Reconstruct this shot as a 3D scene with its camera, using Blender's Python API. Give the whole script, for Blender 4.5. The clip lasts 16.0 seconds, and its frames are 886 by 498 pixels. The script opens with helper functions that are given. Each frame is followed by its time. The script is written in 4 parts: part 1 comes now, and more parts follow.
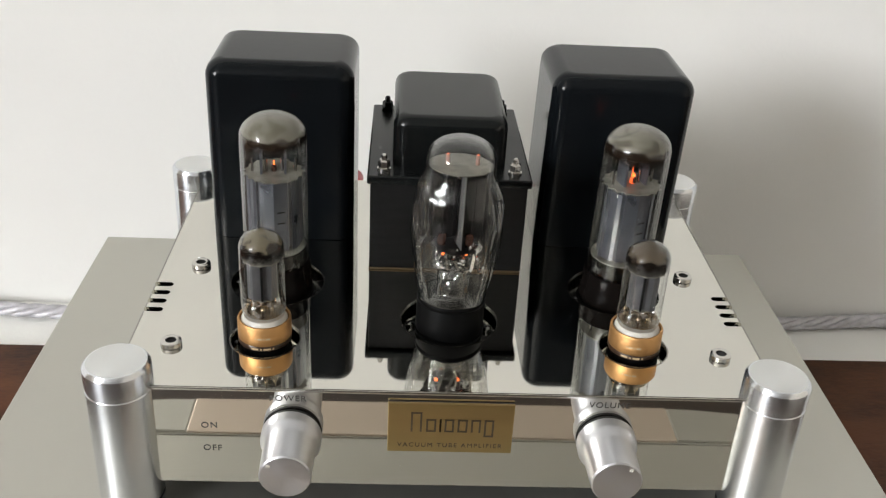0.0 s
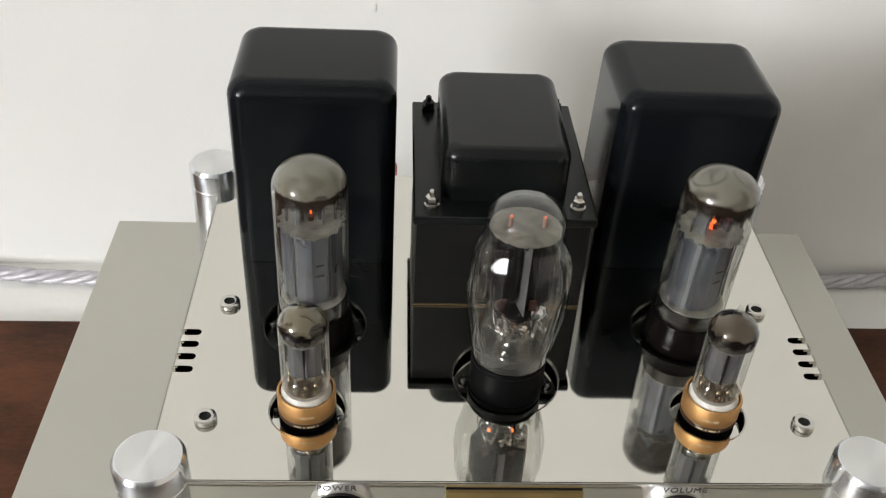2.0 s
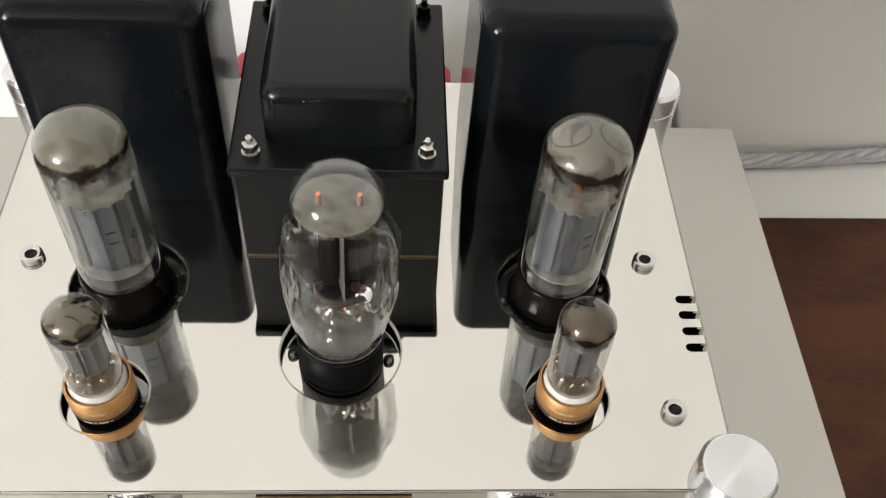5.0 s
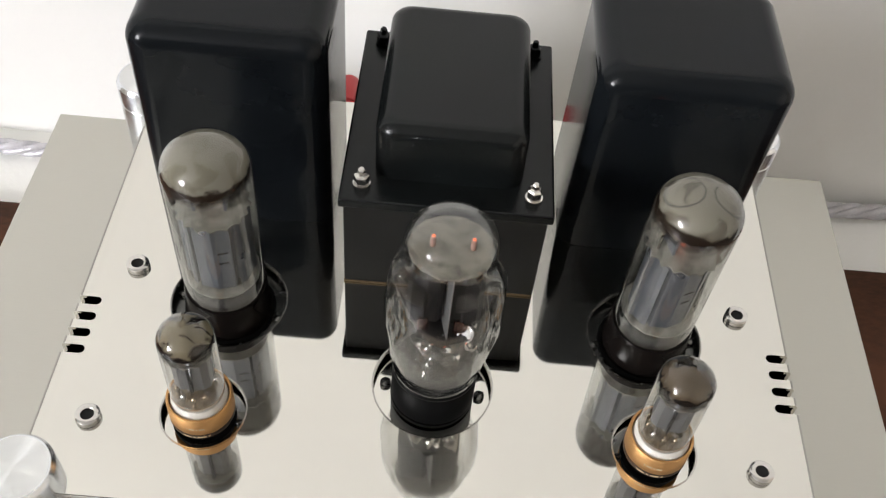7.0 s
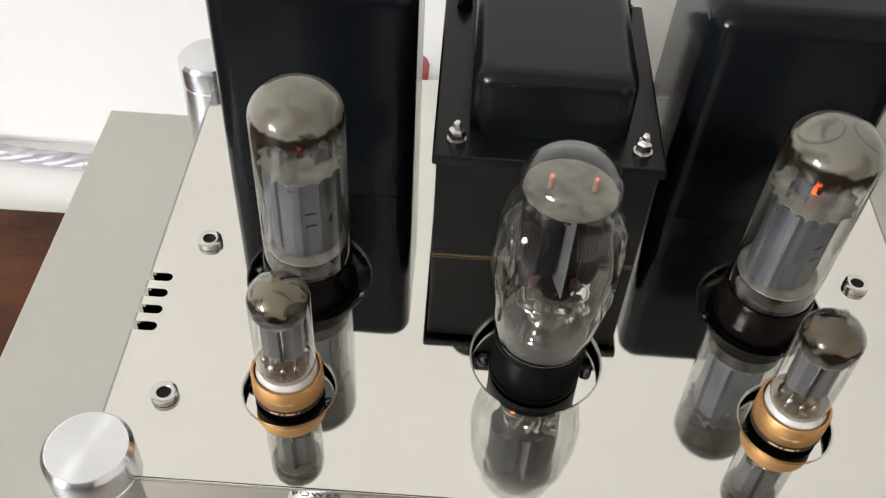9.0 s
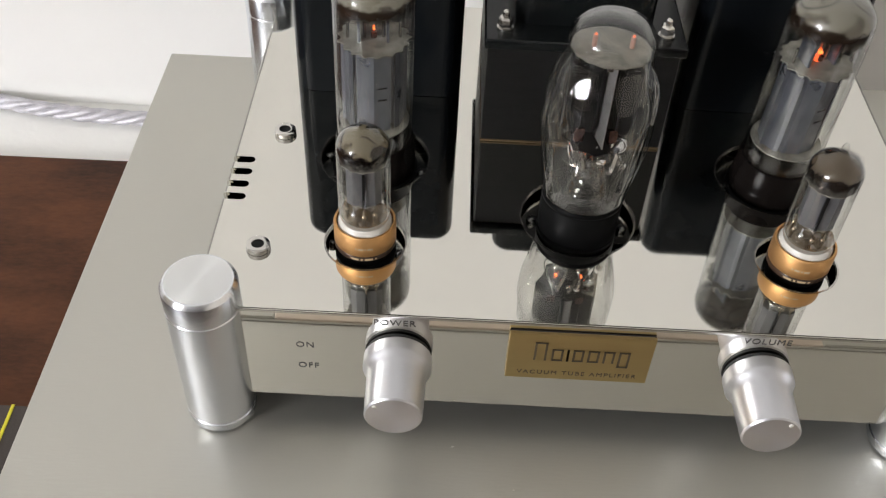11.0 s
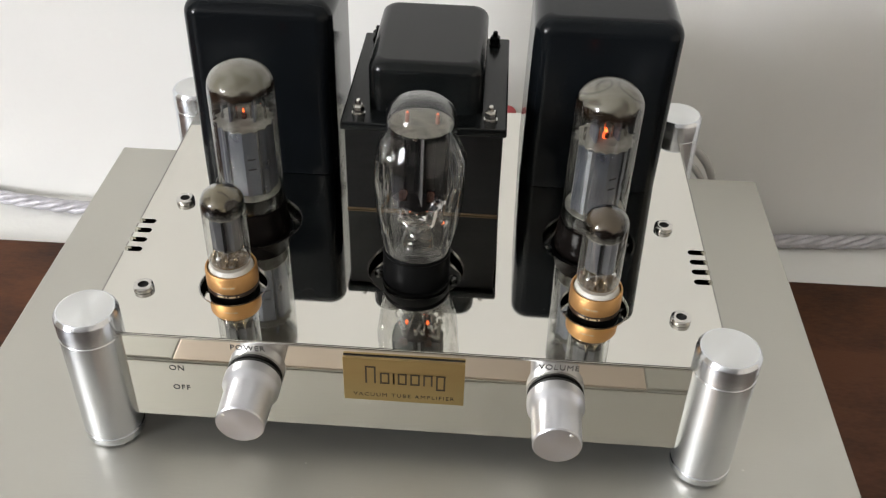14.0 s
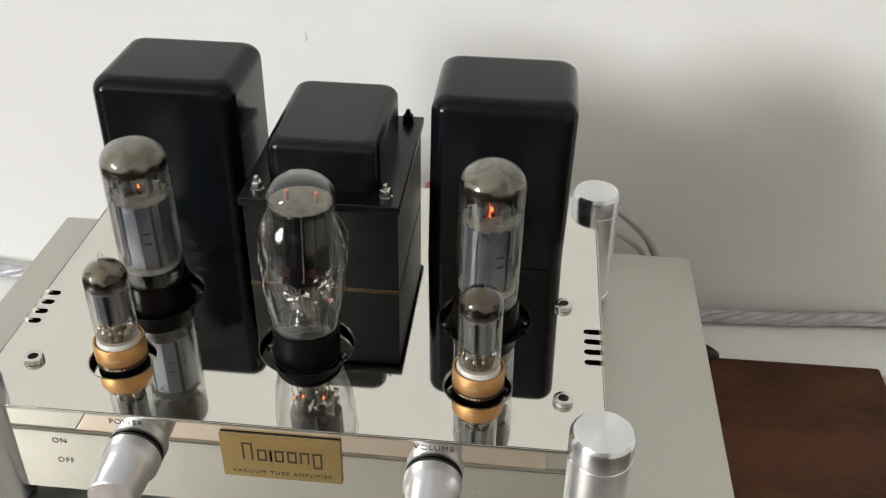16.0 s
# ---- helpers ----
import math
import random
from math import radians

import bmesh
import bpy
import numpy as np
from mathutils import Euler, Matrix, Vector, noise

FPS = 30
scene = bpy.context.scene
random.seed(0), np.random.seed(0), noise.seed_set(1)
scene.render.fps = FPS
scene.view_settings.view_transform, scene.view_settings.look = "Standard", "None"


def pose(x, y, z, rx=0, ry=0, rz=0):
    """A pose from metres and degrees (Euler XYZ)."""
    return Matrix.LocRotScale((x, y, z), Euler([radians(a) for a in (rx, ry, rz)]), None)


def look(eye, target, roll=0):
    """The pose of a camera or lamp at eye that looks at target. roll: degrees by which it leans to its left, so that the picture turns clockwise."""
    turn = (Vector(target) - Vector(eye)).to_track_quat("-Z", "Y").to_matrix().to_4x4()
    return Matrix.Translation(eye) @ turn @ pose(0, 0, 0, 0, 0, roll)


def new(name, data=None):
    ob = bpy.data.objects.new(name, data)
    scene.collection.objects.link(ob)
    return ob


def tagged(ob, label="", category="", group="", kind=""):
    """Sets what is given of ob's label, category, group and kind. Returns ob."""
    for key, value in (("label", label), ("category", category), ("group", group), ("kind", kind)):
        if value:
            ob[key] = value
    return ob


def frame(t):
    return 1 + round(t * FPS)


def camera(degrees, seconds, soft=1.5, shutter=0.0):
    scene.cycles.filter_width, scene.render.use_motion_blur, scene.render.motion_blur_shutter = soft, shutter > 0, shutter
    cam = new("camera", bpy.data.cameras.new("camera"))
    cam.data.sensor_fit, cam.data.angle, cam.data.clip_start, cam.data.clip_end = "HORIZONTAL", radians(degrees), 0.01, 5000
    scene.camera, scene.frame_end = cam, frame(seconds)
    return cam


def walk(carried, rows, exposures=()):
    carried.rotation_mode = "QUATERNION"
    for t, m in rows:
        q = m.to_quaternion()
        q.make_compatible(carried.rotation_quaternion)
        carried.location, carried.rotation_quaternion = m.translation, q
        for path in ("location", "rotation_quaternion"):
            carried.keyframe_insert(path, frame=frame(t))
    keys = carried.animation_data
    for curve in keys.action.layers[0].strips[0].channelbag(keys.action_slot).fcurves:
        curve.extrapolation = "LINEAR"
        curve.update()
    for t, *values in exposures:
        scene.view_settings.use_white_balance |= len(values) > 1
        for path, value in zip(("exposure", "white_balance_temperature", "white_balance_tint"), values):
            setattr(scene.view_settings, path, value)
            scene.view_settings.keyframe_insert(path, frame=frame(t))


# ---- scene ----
cam = camera(49.0, 16.0, soft=1.2)
PATH = [
    (0, (-0.025, -0.322, 0.31), (0.072, 1.433, -0.643), 3.2),
    (0.5, (-0.039, -0.315, 0.308), (0.081, 1.422, -0.677), 3.3),
    (1, (-0.045, -0.294, 0.313), (0.068, 1.415, -0.719), 3.0),
    (1.5, (-0.05, -0.268, 0.34), (0.048, 1.389, -0.775), 2.9),
    (2, (-0.049, -0.232, 0.362), (0.058, 1.341, -0.869), 3.5),
    (2.5, (-0.038, -0.204, 0.37), (0.071, 1.276, -0.971), 3.2),
    (3, (-0.023, -0.173, 0.369), (0.093, 1.22, -1.061), 2.6),
    (3.5, (-0.008, -0.148, 0.364), (0.144, 1.178, -1.126), 3.0),
    (4, (0.003, -0.141, 0.364), (0.143, 1.137, -1.168), 2.9),
    (4.2, (0.009, -0.142, 0.364), (0.138, 1.125, -1.179), 2.9),
    (6.3, (0.022, -0.141, 0.381), (0.097, 1.137, -1.156), 6.5),
    (6.5, (0.016, -0.138, 0.38), (0.078, 1.139, -1.158), 6.4),
    (7, (-0.004, -0.135, 0.381), (0.019, 1.139, -1.161), 5.8),
    (7.5, (-0.023, -0.134, 0.377), (-0.018, 1.161, -1.147), 5.9),
    (8, (-0.028, -0.13, 0.363), (-0.031, 1.188, -1.141), 5.4),
    (8.5, (-0.034, -0.136, 0.347), (-0.043, 1.208, -1.135), 4.8),
    (9, (-0.033, -0.144, 0.336), (-0.038, 1.218, -1.128), 3.8),
    (9.5, (-0.039, -0.163, 0.333), (-0.037, 1.228, -1.104), 3.3),
    (10, (-0.051, -0.185, 0.327), (-0.039, 1.213, -1.103), 3.5),
    (10.2, (-0.054, -0.192, 0.326), (-0.043, 1.206, -1.104), 3.3),
    (12.3, (-0.036, -0.273, 0.337), (-0.04, 1.216, -0.998), 3.0),
    (12.5, (-0.029, -0.279, 0.339), (-0.042, 1.229, -0.975), 2.8),
    (13, (-0.006, -0.292, 0.348), (-0.056, 1.251, -0.924), 2.0),
    (13.5, (0.013, -0.296, 0.35), (-0.054, 1.267, -0.896), 1.9),
    (14, (0.031, -0.297, 0.354), (-0.048, 1.283, -0.869), 1.6),
    (14.5, (0.048, -0.299, 0.358), (-0.045, 1.304, -0.836), 1.4),
    (15, (0.068, -0.296, 0.359), (-0.047, 1.33, -0.8), 1.3),
    (15.5, (0.087, -0.292, 0.36), (-0.063, 1.348, -0.774), 0.7),
    (16, (0.098, -0.289, 0.361), (-0.06, 1.362, -0.757), 0.8),
]
walk(cam, [(t, look(eye, target, roll)) for t, eye, target, roll in PATH],
     exposures=[(0, -0.17, 6510, 10), (1.0, -0.20, 6510, 10), (2.5, -0.21, 6560, 11), (3.5, 0.08, 6670, 12), (4.0, 0.24, 6650, 12), (4.2, 0.19, 6640, 12), (6.5, 0.15, 6480, 13), (8.0, -0.03, 6480, 13),
                (9.0, 0.04, 6480, 13), (9.5, 0.03, 6480, 13.5), (10.0, -0.14, 6480, 13.5), (12.5, -0.17, 6470, 12.5), (13.5, -0.13, 6470, 12), (14.5, -0.15, 6490, 11), (15.0, -0.31, 6510, 10.5), (15.5, -0.22, 6520, 10), (16.0, -0.19, 6510, 10)])

# ---- light: one wide window in the wall to the west, overcast sky ----
world = bpy.data.worlds.new("sky")
scene.world = world
world.use_nodes = True
_wn = world.node_tree.nodes
_sky = _wn.new("ShaderNodeTexSky")
_sky.sky_type, _sky.sun_disc = "NISHITA", False
_sky.sun_elevation, _sky.sun_rotation = radians(35), radians(250)
world.node_tree.links.new(_sky.outputs[0], _wn["Background"].inputs[0])
_wn["Background"].inputs[1].default_value = 0.1

WIN_Y0, WIN_Y1, WIN_Z0, WIN_Z1, WEST_X = -5.35, -2.93, 1.05, 2.70, -4.60
win = bpy.data.lights.new("window_light", "AREA")
win.shape, win.size, win.size_y = "RECTANGLE", WIN_Y1 - WIN_Y0 - 0.1, WIN_Z1 - WIN_Z0 - 0.1
win.energy, win.color = 555, (0.95, 0.97, 1.0)
win_ob = new("window_light", win)
win_ob.matrix_world = pose(WEST_X - 0.06, (WIN_Y0 + WIN_Y1) / 2, (WIN_Z0 + WIN_Z1) / 2, 90, 0, -90)
scene.view_settings.exposure = 0.0


# ---- materials ----
def mat(name, colour, rough=0.5, metal=0.0, colour2=None, scale=20.0, detail=4.0, bump=0.0, bump_scale=200.0, rough_var=0.08,
        stretch=(1, 1, 1), aniso=0.0, coat=0.0, spec=0.5, fine=0.15):
    """A surface with variation at two scales: patches of colour and roughness, and a fine grain with relief."""
    m = bpy.data.materials.new(name)
    m.use_nodes = True
    n, l = m.node_tree.nodes, m.node_tree.links
    b = n["Principled BSDF"]
    co = n.new("ShaderNodeTexCoord")
    mp = n.new("ShaderNodeMapping")
    mp.inputs["Scale"].default_value = stretch
    l.new(co.outputs["Object"], mp.inputs[0])
    n1 = n.new("ShaderNodeTexNoise")
    n1.inputs["Scale"].default_value, n1.inputs["Detail"].default_value = scale, detail
    l.new(mp.outputs[0], n1.inputs[0])
    n2 = n.new("ShaderNodeTexNoise")
    n2.inputs["Scale"].default_value, n2.inputs["Detail"].default_value = bump_scale, 3
    l.new(mp.outputs[0], n2.inputs[0])
    add = n.new("ShaderNodeMath")
    add.operation = "MULTIPLY_ADD"
    l.new(n2.outputs[0], add.inputs[0])
    add.inputs[1].default_value = fine
    l.new(n1.outputs[0], add.inputs[2])
    ramp = n.new("ShaderNodeValToRGB")
    ramp.color_ramp.elements[0].position, ramp.color_ramp.elements[1].position = 0.35, 0.78
    c2 = colour2 or tuple(c * 0.88 for c in colour)
    ramp.color_ramp.elements[0].color, ramp.color_ramp.elements[1].color = (*c2, 1), (*colour, 1)
    l.new(add.outputs[0], ramp.inputs[0])
    l.new(ramp.outputs[0], b.inputs["Base Color"])
    rr = n.new("ShaderNodeMapRange")
    rr.inputs["To Min"].default_value, rr.inputs["To Max"].default_value = max(0.0, rough - rough_var), rough + rough_var
    l.new(n1.outputs[0], rr.inputs[0])
    l.new(rr.outputs[0], b.inputs["Roughness"])
    b.inputs["Metallic"].default_value = metal
    b.inputs["Specular IOR Level"].default_value = spec
    b.inputs["Coat Weight"].default_value = coat
    b.inputs["Coat Roughness"].default_value = 0.08
    if aniso:
        tg = n.new("ShaderNodeTangent")
        tg.direction_type, tg.axis = "RADIAL", "Z"
        l.new(tg.outputs[0], b.inputs["Tangent"])
        b.inputs["Anisotropic"].default_value, b.inputs["Anisotropic Rotation"].default_value = aniso, 0.25
    if bump:
        bp = n.new("ShaderNodeBump")
        bp.inputs["Strength"].default_value, bp.inputs["Distance"].default_value = bump, 0.001
        l.new(n2.outputs[0], bp.inputs["Height"])
        l.new(bp.outputs[0], b.inputs["Normal"])
    return m


def mirror_steel(name, colour, wave, dist):
    m = mat(name, colour, 0.035, 1.0, tuple(c * 0.97 for c in colour), 12, rough_var=0.02)
    n, l = m.node_tree.nodes, m.node_tree.links
    co, nz, bp = n.new("ShaderNodeTexCoord"), n.new("ShaderNodeTexNoise"), n.new("ShaderNodeBump")
    nz.inputs["Scale"].default_value, nz.inputs["Detail"].default_value = wave, 0.5
    l.new(co.outputs["Object"], nz.inputs[0])
    l.new(nz.outputs[0], bp.inputs["Height"])
    bp.inputs["Strength"].default_value, bp.inputs["Distance"].default_value = 1.0, dist
    l.new(bp.outputs[0], n["Principled BSDF"].inputs["Normal"])
    return m


def thin_glass(name, tint, wave=0.0, dist=0.0, base=0.05, rim=0.85, steep=4.0):
    """A thin sheet of clear glass: it lets light straight through, and its gloss grows towards the rim."""
    m = bpy.data.materials.new(name)
    m.use_nodes = True
    n, l = m.node_tree.nodes, m.node_tree.links
    n.remove(n["Principled BSDF"])
    tr, gl, lw, mx, pw, mr = (n.new("ShaderNode" + k) for k in ("BsdfTransparent", "BsdfGlossy", "LayerWeight", "MixShader", "Math", "MapRange"))
    tr.inputs[0].default_value = (*tint, 1)
    gl.inputs["Roughness"].default_value = 0.015
    lw.inputs["Blend"].default_value = 0.5
    pw.operation = "POWER"
    pw.inputs[1].default_value = steep
    l.new(lw.outputs["Facing"], pw.inputs[0])
    l.new(pw.outputs[0], mr.inputs[0])
    mr.inputs["To Min"].default_value, mr.inputs["To Max"].default_value = base, rim
    l.new(mr.outputs[0], mx.inputs[0])
    l.new(tr.outputs[0], mx.inputs[1])
    l.new(gl.outputs[0], mx.inputs[2])
    l.new(mx.outputs[0], n["Material Output"].inputs[0])
    if wave:
        co, nz, bp = n.new("ShaderNodeTexCoord"), n.new("ShaderNodeTexNoise"), n.new("ShaderNodeBump")
        nz.inputs["Scale"].default_value, nz.inputs["Detail"].default_value = wave, 1
        l.new(co.outputs["Object"], nz.inputs[0])
        l.new(nz.outputs[0], bp.inputs["Height"])
        bp.inputs["Strength"].default_value, bp.inputs["Distance"].default_value = 1.0, dist
        l.new(bp.outputs[0], gl.inputs["Normal"])
    return m


def getter_mat(name, z_edge, band, silver, dark, brown, ragged, rough=0.42, grain=70, cap=0.62, bare=0.40, rings=()):
    """Metal film inside a bulb: mottled above a crisp ragged edge, glossy brown below it, thinning out to clear."""
    m = bpy.data.materials.new(name)
    m.use_nodes = True
    n, l = m.node_tree.nodes, m.node_tree.links
    b = n["Principled BSDF"]
    b.inputs["Metallic"].default_value, b.inputs["Specular IOR Level"].default_value = 0.0, 0.25

    def node(kind, **sockets):
        k = n.new("ShaderNode" + kind)
        for name_, v in sockets.items():
            k.inputs[name_].default_value = v
        return k

    def ranged(src, a0, a1, b0=0.0, b1=1.0):
        k = n.new("ShaderNodeMapRange")
        for i_, v in enumerate((a0, a1, b0, b1)):
            k.inputs[i_ + 1].default_value = v
        l.new(src, k.inputs[0])
        return k.outputs[0]

    co, sep, info, off = n.new("ShaderNodeTexCoord"), n.new("ShaderNodeSeparateXYZ"), n.new("ShaderNodeObjectInfo"), n.new("ShaderNodeVectorMath")
    off.operation = "ADD"
    l.new(co.outputs["Object"], off.inputs[0])
    l.new(info.outputs["Random"], off.inputs[1])
    l.new(co.outputs["Object"], sep.inputs[0])
    nz = node("TexNoise", Scale=grain * 2.2, Detail=4.0, Roughness=0.65)
    nm = node("TexNoise", Scale=grain, Detail=2.0, Distortion=0.8)
    nl = node("TexNoise", Scale=grain * 0.9, Detail=0.5)
    for k in (nz, nm, nl):
        l.new(off.outputs[0], k.inputs["Vector"])
    ad = n.new("ShaderNodeMath")
    ad.operation = "MULTIPLY_ADD"
    l.new(nz.outputs[0], ad.inputs[0])
    ad.inputs[1].default_value = ragged
    l.new(sep.outputs["Z"], ad.inputs[2])
    film = ranged(ad.outputs[0], z_edge + ragged * 0.5, z_edge + ragged * 0.5 + band)
    edge = ranged(film, cap, cap + 0.09)
    mot = n.new("ShaderNodeValToRGB")
    mot.color_ramp.elements[0].position, mot.color_ramp.elements[1].position = bare, bare + 0.08
    mot.color_ramp.elements[0].color, mot.color_ramp.elements[1].color = (*dark, 1), (*silver, 1)
    l.new(nm.outputs[0], mot.inputs[0])
    shade = mot.outputs[0]
    for rx, ry, rr in rings:
        flat = n.new("ShaderNodeVectorMath")
        flat.operation = "DISTANCE"
        cmb = n.new("ShaderNodeCombineXYZ")
        l.new(sep.outputs["X"], cmb.inputs[0])
        l.new(sep.outputs["Y"], cmb.inputs[1])
        l.new(cmb.outputs[0], flat.inputs[0])
        flat.inputs[1].default_value = (rx, ry, 0)
        wob = n.new("ShaderNodeMath")
        wob.operation = "MULTIPLY_ADD"
        l.new(nl.outputs[0], wob.inputs[0])
        wob.inputs[1].default_value = 0.0022
        l.new(flat.outputs["Value"], wob.inputs[2])
        gap, size = n.new("ShaderNodeMath"), n.new("ShaderNodeMath")
        gap.operation, size.operation = "SUBTRACT", "ABSOLUTE"
        l.new(wob.outputs[0], gap.inputs[0])
        gap.inputs[1].default_value = rr + 0.0011
        l.new(gap.outputs[0], size.inputs[0])
        ring = n.new("ShaderNodeMix")
        ring.data_type = "RGBA"
        l.new(ranged(size.outputs[0], 0.0001, 0.00055, 0.8, 0.0), ring.inputs["Factor"])
        l.new(shade, ring.inputs[6])
        ring.inputs[7].default_value = (*(c * 0.22 for c in silver), 1)
        shade = ring.outputs[2]
    mix = n.new("ShaderNodeMix")
    mix.data_type = "RGBA"
    l.new(edge, mix.inputs["Factor"])
    mix.inputs[6].default_value = (*brown, 1)
    l.new(shade, mix.inputs[7])
    l.new(mix.outputs[2], b.inputs["Base Color"])
    l.new(ranged(edge, 0, 1, 0.12, rough), b.inputs["Roughness"])
    l.new(ranged(film, 0.0, 0.34, 0.0, 1.0), b.inputs["Alpha"])
    return m


def glow_mat(name, colour, strength):
    m = bpy.data.materials.new(name)
    m.use_nodes = True
    b = m.node_tree.nodes["Principled BSDF"]
    b.inputs["Base Color"].default_value = (0.3, 0.1, 0.05, 1)
    b.inputs["Emission Color"].default_value = (*colour, 1)
    b.inputs["Emission Strength"].default_value = strength
    return m


M_WALL = mat("white_wall_paint", (0.90, 0.895, 0.86), 0.75, 0, (0.87, 0.865, 0.83), 5, bump=0.15, bump_scale=260)
M_ROOM = mat("room_wall_paint", (0.76, 0.70, 0.60), 0.8, 0, (0.70, 0.64, 0.55), 3)
# unseen far wall: dark only so that gloss black faces reflect little light
M_SOUTH = mat("dark_unseen_wall", (0.13, 0.115, 0.10), 0.6, 0, (0.08, 0.07, 0.06), 3, stretch=(4, 1, 0.5))
M_CEIL = mat("ceiling_paint", (0.75, 0.74, 0.71), 0.85, 0, None, 3)
M_FLOOR = mat("dark_floorboards", (0.040, 0.025, 0.017), 0.5, 0, (0.02, 0.012, 0.008), 3, stretch=(1, 8, 1))
M_TABLE = mat("dark_stained_wood", (0.112, 0.042, 0.0185), 0.42, 0, (0.012, 0.0052, 0.0032), 7, 4, 0.15, 150, stretch=(1.3, 3.4, 3.4), fine=0.27, spec=0.16)
M_STEEL = mirror_steel("polished_steel", (0.73, 0.716, 0.655), 9, 0.00001)
M_PANEL = mirror_steel("polished_panel_steel", (0.76, 0.745, 0.69), 26, 0.00004)
M_EDGE = mat("cut_steel_edge", (0.6, 0.58, 0.53), 0.25, 1.0)
M_FOLD = mat("fold_reflection_grey", (0.42, 0.41, 0.37), 0.5, 0.8)
M_BRUSHED = mat("satin_champagne_metal", (0.55, 0.54, 0.486), 0.46, 0.9, (0.52, 0.51, 0.46), 4, bump=0.05, bump_scale=900, rough_var=0.03, stretch=(0.15, 1, 1))
M_FASCIA = mat("cream_pink_metal", (0.68, 0.585, 0.49), 0.44, 0.9, (0.64, 0.55, 0.46), 5, bump=0.04, bump_scale=900, stretch=(0.1, 1, 1))
M_JOINT = mat("pale_highlight_joint", (0.62, 0.60, 0.55), 0.4, 0.6)
M_SHADOW_EDGE = mat("dark_shadow_edge", (0.06, 0.05, 0.045), 0.6)
M_ALU = mat("turned_aluminium", (0.82, 0.845, 0.885), 0.25, 1.0, (0.77, 0.795, 0.835), 30, aniso=0.85, rough_var=0.02, bump=0.012, bump_scale=900, stretch=(0.2, 0.2, 2))
M_ALU_END = mat("faced_aluminium", (0.80, 0.81, 0.80), 0.34, 1.0, (0.76, 0.77, 0.76), 30, aniso=0.85, rough_var=0.02)
M_KNOB = mat("satin_aluminium", (0.67, 0.675, 0.70), 0.42, 1.0, (0.62, 0.625, 0.65), 40, aniso=0.4, rough_var=0.03, bump=0.03, bump_scale=1500)
M_ALU_BRIGHT = mat("bright_cut_aluminium", (0.86, 0.86, 0.86), 0.13, 1.0)
M_CHROME = mat("nickel_plate", (0.72, 0.70, 0.66), 0.22, 1.0, rough_var=0.05)
M_BLACK = mat("gloss_black_enamel", (0.006, 0.0075, 0.009), 0.15, 0, (0.0045, 0.0055, 0.0065), 25, bump=0.03, bump_scale=220, rough_var=0.04, spec=0.17)
M_BLACK_SATIN = mat("satin_black_enamel", (0.006, 0.0075, 0.0075), 0.24, 0, (0.004, 0.0045, 0.0045), 40, bump=0.006, bump_scale=500, spec=0.27)
M_CORE = mat("laminated_iron_black", (0.008, 0.008, 0.008), 0.36, 0, (0.005, 0.005, 0.005), 60, bump=0.3, bump_scale=700, stretch=(1, 1, 8), spec=0.27)
M_GASKET = mat("tan_gasket", (0.16, 0.105, 0.05), 0.6, 0, (0.06, 0.04, 0.022), 80)
M_RUBBER = mat("black_rubber", (0.012, 0.012, 0.012), 0.6)
M_SOCKET = mat("black_ceramic", (0.004, 0.004, 0.004), 0.48, 0, None, 50, spec=0.06)
M_BASE = mat("bakelite_brown_black", (0.006, 0.0045, 0.004), 0.2, 0, (0.004, 0.0035, 0.003), 60, spec=0.06)
M_GOLD = mat("gold_anodised", (0.66, 0.38, 0.16), 0.5, 0.95, (0.56, 0.31, 0.12), 60, bump=0.03, bump_scale=900)
M_SCREW = mat("dark_nickel_and_shade", (0.20, 0.20, 0.19), 0.25, 1.0, (0.10, 0.10, 0.095), 300)
M_BRASS = mat("brass_nameplate", (0.55, 0.42, 0.20), 0.30, 1.0, (0.46, 0.34, 0.155), 30, bump=0.05, bump_scale=900, stretch=(0.1, 1, 1))
M_INK = mat("dark_ink", (0.06, 0.056, 0.05), 0.5)
M_ENGRAVE = mat("engraved_brown", (0.06, 0.042, 0.02), 0.5)
M_ENGRAVE_PALE = mat("shallow_engraving", (0.05, 0.035, 0.018), 0.55)
M_PRINT = mat("pale_print", (0.56, 0.42, 0.25), 0.55)
M_BAND = mat("collar_shade_brown", (0.05, 0.026, 0.014), 0.35, 0, (0.03, 0.016, 0.009), 200)
M_GLASS = thin_glass("tube_glass", (0.965, 0.97, 0.965), 0, 0, 0.05, 0.95, 3.0)
M_GLASS_INNER = thin_glass("tube_glass_inner", (0.985, 0.99, 0.985), 0, 0, 0.02, 0.5)
M_GLASS_WAVY = thin_glass("blown_glass", (0.985, 0.985, 0.98), 95, 0.0038, 0.044, 0.95, 2.8)
M_GLASS_WAVY_INNER = thin_glass("blown_glass_inner", (0.985, 0.985, 0.98), 150, 0.011, 0.014, 0.7, 3.2)


